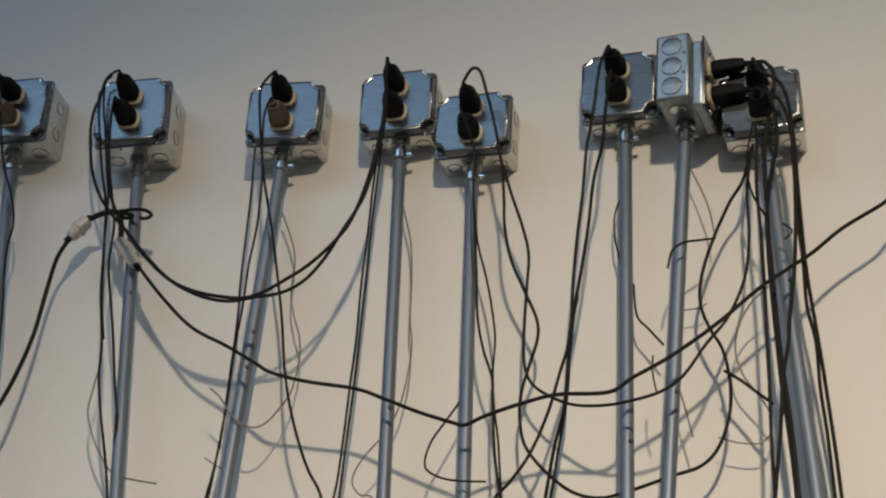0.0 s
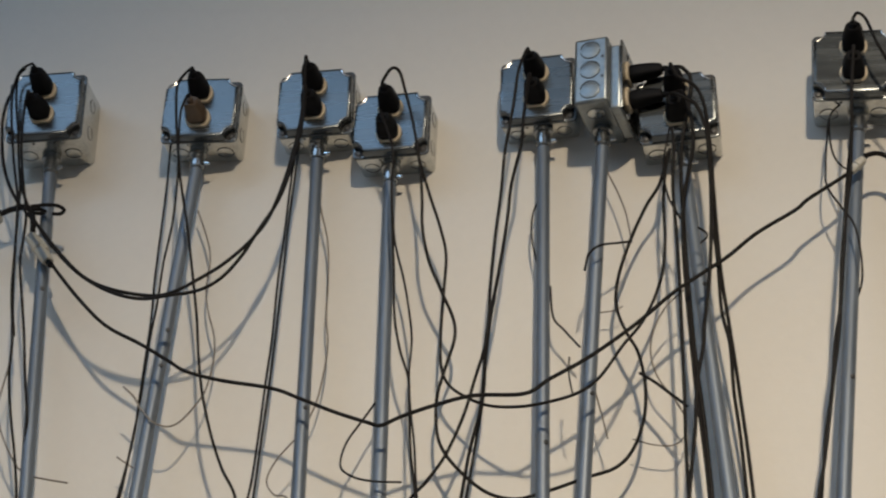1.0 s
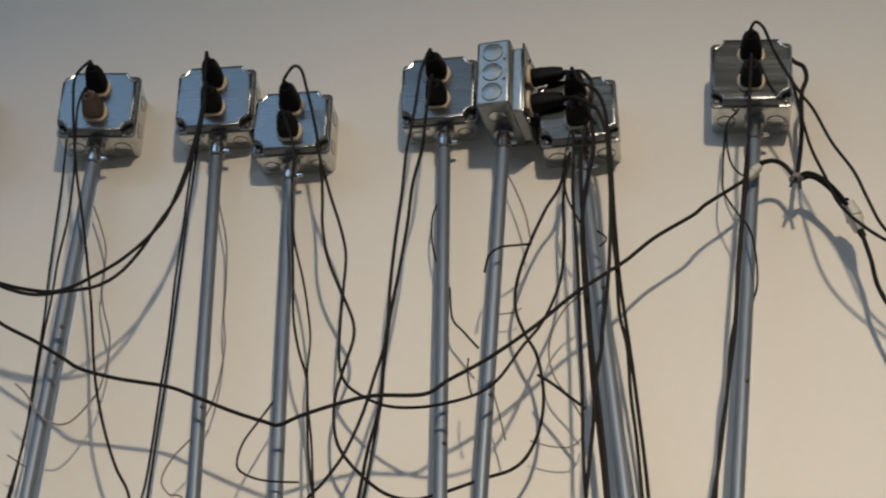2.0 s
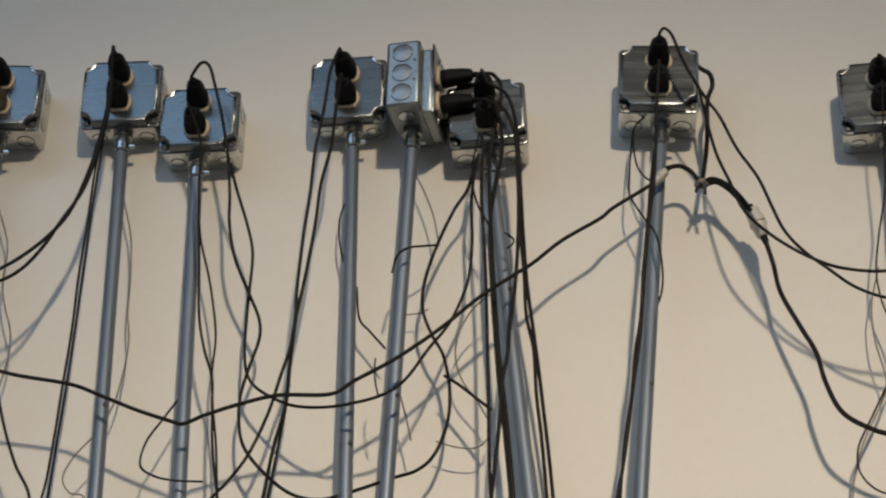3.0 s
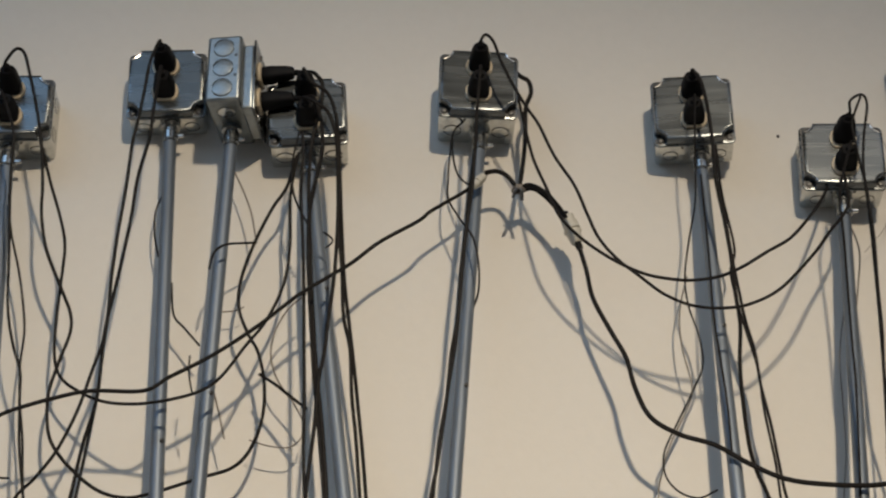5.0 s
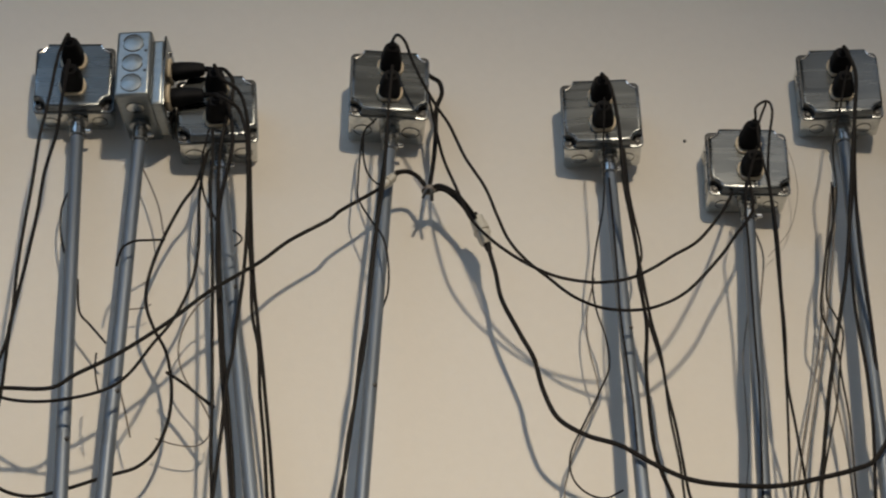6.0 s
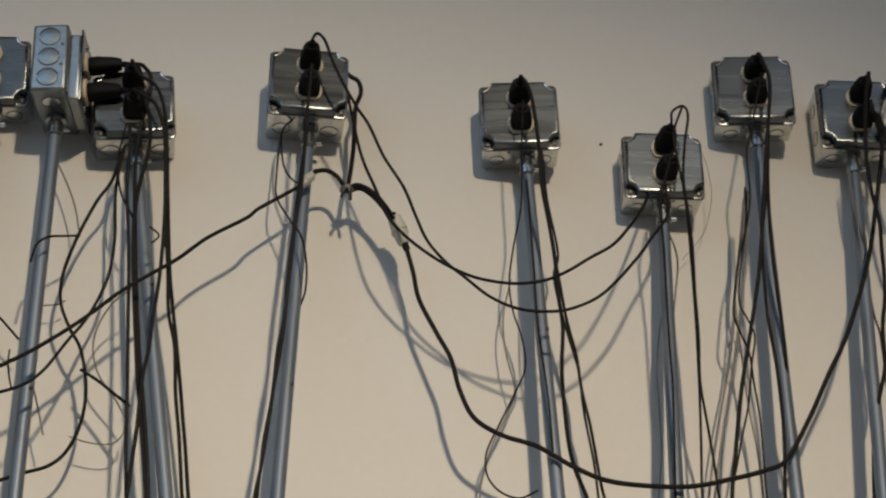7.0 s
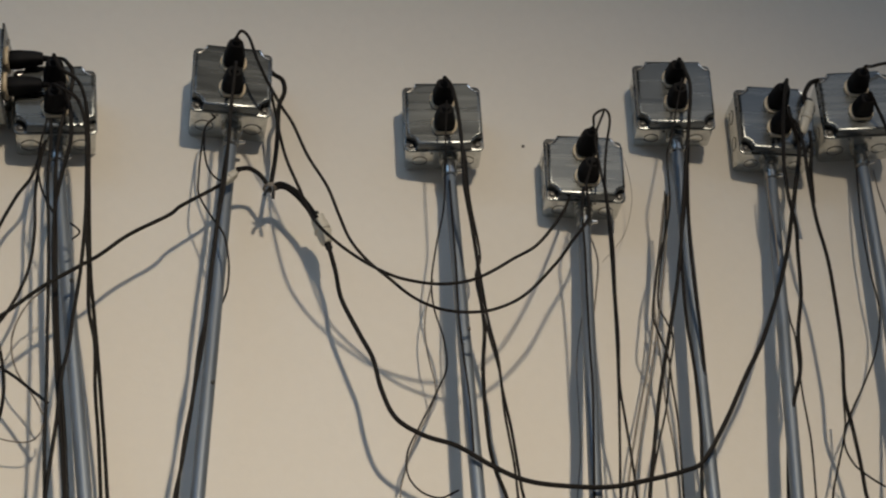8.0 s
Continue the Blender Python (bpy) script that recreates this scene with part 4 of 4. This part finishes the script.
loose(.0016, CORD, "thin black cord hanging beside another", (1.082, -0.120, 2.572), (1.068, -0.117, 2.541), (1.066, -0.114, 2.519), (1.068, -0.111, 2.484), (1.071, -0.106, 2.448), (1.070, -0.100, 2.395), (1.067, -0.094, 2.334), (1.064, -0.087, 2.274), (1.059, -0.078, 2.202), (1.053, -0.069, 2.132), (1.046, -0.060, 2.062), (1.040, -0.062, 2.002), (1.028, -0.065, 1.882), (0.996, -0.075, 1.562), (0.946, -0.090, 1.062), (0.936, -0.110, 0.012))
loose(.0011, GREY, "thin grey wire curling behind a conduit", (1.065, -0.040, 2.438), (1.071, -0.043, 2.393), (1.060, -0.047, 2.342), (1.048, -0.050, 2.296))
loose(.0009, GREY, "thin grey wire hanging behind a conduit", (1.043, -0.030, 2.318), (1.027, -0.030, 2.254), (1.021, -0.030, 2.193), (1.015, -0.030, 2.133), (1.003, -0.030, 2.074), (0.994, -0.032, 2.014), (0.976, -0.035, 1.894), (0.928, -0.045, 1.574), (0.853, -0.060, 1.074), (0.838, -0.080, 0.012))
loose(.0004, GREY, "hair thin stray wire strand", (1.124, -0.050, 2.561), (1.133, -0.044, 2.531), (1.135, -0.038, 2.491), (1.126, -0.032, 2.455), (1.115, -0.026, 2.433), (1.086, -0.020, 2.402))
plugged("l.u", .00261, CORD, "black cord hanging over a cover and beside a conduit", (1.207, -0.120, 2.646), (1.212, -0.116, 2.619), (1.201, -0.113, 2.562), (1.186, -0.109, 2.494), (1.172, -0.105, 2.428), (1.162, -0.102, 2.380), (1.150, -0.100, 2.332), (1.135, -0.100, 2.284), (1.120, -0.100, 2.238), (1.104, -0.092, 2.181), (1.089, -0.081, 2.112), (1.079, -0.070, 2.058), (1.070, -0.072, 1.998), (1.052, -0.075, 1.878), (1.004, -0.085, 1.558), (0.929, -0.100, 1.058), (0.914, -0.120, 0.012))
loose(.00226, CORD, "black cord hanging along a conduit", (1.203, -0.100, 2.553), (1.190, -0.097, 2.475), (1.180, -0.094, 2.393), (1.176, -0.091, 2.321), (1.175, -0.086, 2.260), (1.171, -0.077, 2.187), (1.173, -0.069, 2.131), (1.169, -0.060, 2.060), (1.166, -0.062, 2.000), (1.159, -0.065, 1.880), (1.141, -0.075, 1.560), (1.113, -0.090, 1.060), (1.107, -0.110, 0.012))
plugged("l.l", .0014, CORD, "thin dark cord hanging behind a conduit", (1.175, -0.110, 2.545), (1.165, -0.105, 2.513), (1.161, -0.100, 2.456), (1.152, -0.095, 2.416), (1.135, -0.090, 2.369), (1.123, -0.085, 2.323), (1.118, -0.080, 2.294), (1.123, -0.077, 2.272), (1.132, -0.073, 2.242), (1.132, -0.070, 2.206), (1.133, -0.067, 2.162), (1.130, -0.063, 2.111), (1.126, -0.060, 2.061), (1.121, -0.062, 2.001), (1.112, -0.065, 1.881), (1.086, -0.075, 1.561), (1.046, -0.090, 1.061), (1.038, -0.110, 0.012))
loose(.0013, CORD, "thin dark wire in a tangle of wires", (1.164, -0.085, 2.470), (1.158, -0.072, 2.420), (1.146, -0.058, 2.365), (1.141, -0.050, 2.325), (1.148, -0.050, 2.301), (1.153, -0.050, 2.277), (1.142, -0.050, 2.238), (1.128, -0.050, 2.184), (1.109, -0.050, 2.132), (1.087, -0.050, 2.065), (1.078, -0.052, 2.005), (1.060, -0.055, 1.885), (1.012, -0.065, 1.565), (0.937, -0.080, 1.065), (0.922, -0.100, 0.012))
loose(.0012, GREY, "thin grey wire in a tangle of wires", (1.163, -0.085, 2.475), (1.157, -0.065, 2.425), (1.149, -0.050, 2.380), (1.141, -0.040, 2.338), (1.130, -0.040, 2.290), (1.114, -0.040, 2.234), (1.087, -0.040, 2.158), (1.062, -0.040, 2.069), (1.053, -0.042, 2.009), (1.035, -0.045, 1.889), (0.987, -0.055, 1.569), (0.912, -0.070, 1.069), (0.897, -0.090, 0.012))
loose(.0012, GREY, "thin grey wire in a tangle of wires", (1.168, -0.080, 2.470), (1.162, -0.064, 2.415), (1.152, -0.050, 2.358), (1.132, -0.050, 2.285), (1.111, -0.050, 2.215), (1.089, -0.050, 2.147), (1.065, -0.050, 2.065), (1.056, -0.052, 2.005), (1.038, -0.055, 1.885), (0.990, -0.065, 1.565), (0.915, -0.080, 1.065), (0.900, -0.100, 0.012))
loose(.0012, GREY, "thin grey wire in a tangle of wires", (1.160, -0.080, 2.460), (1.150, -0.062, 2.400), (1.140, -0.050, 2.350), (1.136, -0.045, 2.311), (1.133, -0.045, 2.248), (1.130, -0.045, 2.186), (1.131, -0.045, 2.126), (1.128, -0.045, 2.066), (1.125, -0.047, 2.006), (1.119, -0.050, 1.886), (1.103, -0.060, 1.566), (1.078, -0.075, 1.066), (1.073, -0.095, 0.012))
loose(.00209, CORD, "black cord lying on a conduit", (1.188, -0.100, 2.478), (1.176, -0.100, 2.430), (1.165, -0.100, 2.389), (1.158, -0.100, 2.332), (1.153, -0.100, 2.277), (1.152, -0.100, 2.207), (1.146, -0.100, 2.133), (1.132, -0.100, 2.046), (1.123, -0.102, 1.986), (1.105, -0.105, 1.866), (1.057, -0.115, 1.546), (0.982, -0.130, 1.046), (0.967, -0.150, 0.012))
plugged("m.l", .00261, CORD, "black cord hanging in a long slant", (1.346, -0.120, 2.576), (1.356, -0.117, 2.564), (1.359, -0.115, 2.530), (1.357, -0.112, 2.481), (1.357, -0.108, 2.423), (1.363, -0.103, 2.367), (1.363, -0.097, 2.304), (1.360, -0.092, 2.243), (1.353, -0.085, 2.184), (1.359, -0.076, 2.141), (1.363, -0.068, 2.092), (1.366, -0.060, 2.057), (1.371, -0.062, 1.997), (1.381, -0.065, 1.877), (1.409, -0.075, 1.557), (1.452, -0.090, 1.057), (1.460, -0.110, 0.012))
plugged("m.u", .00261, CORD, "black cord hanging from a bundle of cords", (1.343, -0.120, 2.600), (1.333, -0.120, 2.559), (1.322, -0.120, 2.501), (1.319, -0.118, 2.450), (1.324, -0.111, 2.412), (1.322, -0.104, 2.374), (1.317, -0.098, 2.319), (1.303, -0.095, 2.265), (1.298, -0.091, 2.219), (1.283, -0.085, 2.176), (1.272, -0.077, 2.141), (1.257, -0.070, 2.055), (1.248, -0.072, 1.995), (1.230, -0.075, 1.875), (1.182, -0.085, 1.555), (1.107, -0.100, 1.055), (1.092, -0.120, 0.012))
loose(.0013, CORD, "thin dark wire beside a conduit", (1.347, -0.040, 2.537), (1.335, -0.043, 2.459), (1.326, -0.046, 2.388), (1.320, -0.049, 2.311), (1.321, -0.051, 2.278), (1.313, -0.054, 2.205), (1.309, -0.057, 2.134), (1.298, -0.060, 2.058), (1.289, -0.062, 1.998), (1.272, -0.065, 1.878), (1.226, -0.075, 1.558), (1.153, -0.090, 1.058), (1.139, -0.110, 0.012))
loose(.0012, GREY, "thin grey wire under a box", (1.326, -0.060, 2.524), (1.321, -0.060, 2.475), (1.320, -0.060, 2.432), (1.315, -0.060, 2.380))
plugged("n.u", .00226, CORD, "black cord bent sideways from a plug", (1.487, -0.120, 2.665), (1.516, -0.117, 2.674), (1.551, -0.113, 2.671), (1.565, -0.110, 2.617), (1.545, -0.110, 2.506), (1.502, -0.110, 2.332), (1.424, -0.110, 2.037), (1.415, -0.112, 1.977), (1.397, -0.115, 1.857), (1.349, -0.125, 1.537), (1.274, -0.140, 1.037), (1.259, -0.160, 0.012))
plugged("n.l", .00226, CORD, "black cord hanging from a lower plug", (1.480, -0.120, 2.597), (1.491, -0.112, 2.564), (1.494, -0.104, 2.508), (1.474, -0.094, 2.382), (1.439, -0.082, 2.224), (1.401, -0.070, 2.052), (1.392, -0.072, 1.992), (1.374, -0.075, 1.872), (1.326, -0.085, 1.552), (1.251, -0.100, 1.052), (1.236, -0.120, 0.012))
loose(.0013, CORD, "thin dark wire winding below a box", (1.475, -0.040, 2.550), (1.458, -0.046, 2.452), (1.450, -0.052, 2.379), (1.446, -0.058, 2.316), (1.425, -0.062, 2.257), (1.395, -0.065, 2.208), (1.367, -0.068, 2.168), (1.348, -0.068, 2.130), (1.357, -0.062, 2.102), (1.379, -0.056, 2.085), (1.403, -0.050, 2.073))
loose(.0014, CORD, "thin dark wire hanging beside a cord", (1.365, -0.060, 2.194), (1.357, -0.060, 2.148), (1.335, -0.060, 2.095), (1.320, -0.060, 2.056), (1.311, -0.062, 1.996), (1.293, -0.065, 1.876), (1.245, -0.075, 1.556), (1.170, -0.090, 1.056), (1.155, -0.110, 0.012))
loose(.0012, GREY, "thin grey wire slanting from a box", (1.500, -0.040, 2.547), (1.500, -0.040, 2.506), (1.504, -0.040, 2.456), (1.499, -0.040, 2.351))
loose(.0034, CORD, "thick black cord hooked over a nylon connector", (1.428, -0.072, 2.671), (1.410, -0.082, 2.658), (1.395, -0.088, 2.637), (1.391, -0.088, 2.619))
loose(.00261, CORD, "black cord below a nylon connector", (1.389, -0.088, 2.575), (1.386, -0.088, 2.547), (1.382, -0.080, 2.519), (1.383, -0.065, 2.474))
plugged("a.u", .0016, CORD, "thin dark cord hanging along a conduit", (-0.669, -0.110, 2.700), (-0.662, -0.103, 2.647), (-0.651, -0.095, 2.595), (-0.637, -0.087, 2.556), (-0.630, -0.080, 2.515), (-0.637, -0.072, 2.471), (-0.629, -0.065, 2.379), (-0.622, -0.058, 2.267), (-0.615, -0.050, 2.127), (-0.612, -0.052, 2.067), (-0.606, -0.055, 1.947), (-0.590, -0.065, 1.627), (-0.565, -0.080, 1.127), (-0.560, -0.100, 0.012))
plugged("a.l", .0016, CORD, "thin dark cord hanging from a brown plug", (-0.668, -0.110, 2.634), (-0.666, -0.095, 2.569), (-0.664, -0.080, 2.496), (-0.666, -0.065, 2.382), (-0.639, -0.050, 2.128), (-0.633, -0.052, 2.068), (-0.620, -0.055, 1.948), (-0.586, -0.065, 1.628), (-0.533, -0.080, 1.128), (-0.522, -0.100, 0.012))
plugged("k.l", .00157, CORD, "thin black cord hanging in front of a conduit", (1.037, -0.120, 2.447), (1.033, -0.113, 2.418), (1.031, -0.107, 2.366), (1.028, -0.100, 2.314), (1.021, -0.100, 2.237), (1.016, -0.100, 2.178), (0.999, -0.100, 2.048), (0.991, -0.102, 1.988), (0.975, -0.105, 1.868), (0.934, -0.115, 1.548), (0.868, -0.130, 1.048), (0.855, -0.150, 0.012))
loose(.00174, CORD, "black cord hanging beside the loop of a plugged cord", (-0.500, -0.110, 2.723), (-0.511, -0.106, 2.712), (-0.510, -0.101, 2.676), (-0.502, -0.097, 2.632), (-0.494, -0.092, 2.579), (-0.488, -0.088, 2.540), (-0.487, -0.083, 2.499), (-0.485, -0.079, 2.453), (-0.478, -0.074, 2.379), (-0.470, -0.070, 2.331))

connector_block((-0.531, -0.055, 2.524), (-0.551, -0.060, 2.495))
connector_block((-0.474, -0.060, 2.481), (-0.439, -0.070, 2.436))
connector_block((0.605, -0.066, 2.495), (0.589, -0.066, 2.478), 0.6)
connector_block((0.704, -0.060, 2.438), (0.715, -0.060, 2.400))
connector_block((1.398, -0.088, 2.621), (1.375, -0.088, 2.569), 0.85)
cable_tie((0.647, -0.060, 2.477), (0.644, -0.055, 2.460))
hooked_tie((-0.471, -0.062, 2.520), (-0.430, -0.060, 2.516))

# cords of the narrow box, their plugs pointing sideways
for k, dz in (("upper", 0.0195), ("lower", -0.0195)):
    m = SIDE.matrix_basis @ pose(SIDE_W / 2 + SIDE_RING + 0.0065, -SIDE_Y + 0.012, dz - 0.010, 0, -4 if dz > 0 else 2, 90) @ Matrix.Diagonal((0.84, 1.22, 0.84, 1))
    o = m.translation.copy()
    cord_thing = thing("power_cord", Matrix.Translation(o), "black cord with a plug pushed sideways into a narrow box", "power cord", "cords on the wall")
    inside = Matrix.Translation(-o) @ m
    put_plug(inside, cord_thing)
    tip = inside @ TIP
    line = smooth_line([tip, inside @ (TIP + Vector((0, -0.008, 0))), tip + Vector((0.022, -0.012, -0.012)), tip + Vector((0.030, -0.010, -0.06 + dz)), tip + Vector((0.012, 0.006, -0.16 + dz)), tip + Vector((0.016, 0.010, -0.36)), tip + Vector((0.03, 0.01, -0.6)), tip + Vector((0.04, 0.0, -1.2)), Vector((tip.x + 0.05, tip.y - 0.02, 0.012 - o.z))])
    part("cable", sweep(line, 0.0026, 8), CORD, cord_thing)

# old nail holes in the plaster
for x, z, r in ((1.006, 2.590, 0.0022), (1.316, 2.123, 0.0026)):
    nail = part("nail", lathe([(r, 0), (r, 0.0012), (r * 0.5, 0.002)], 10), DARK)
    nail.matrix_basis = pose(x, 0, z, 90)
    tagged(nail, "small dark nail head in the plastered wall", "nail")
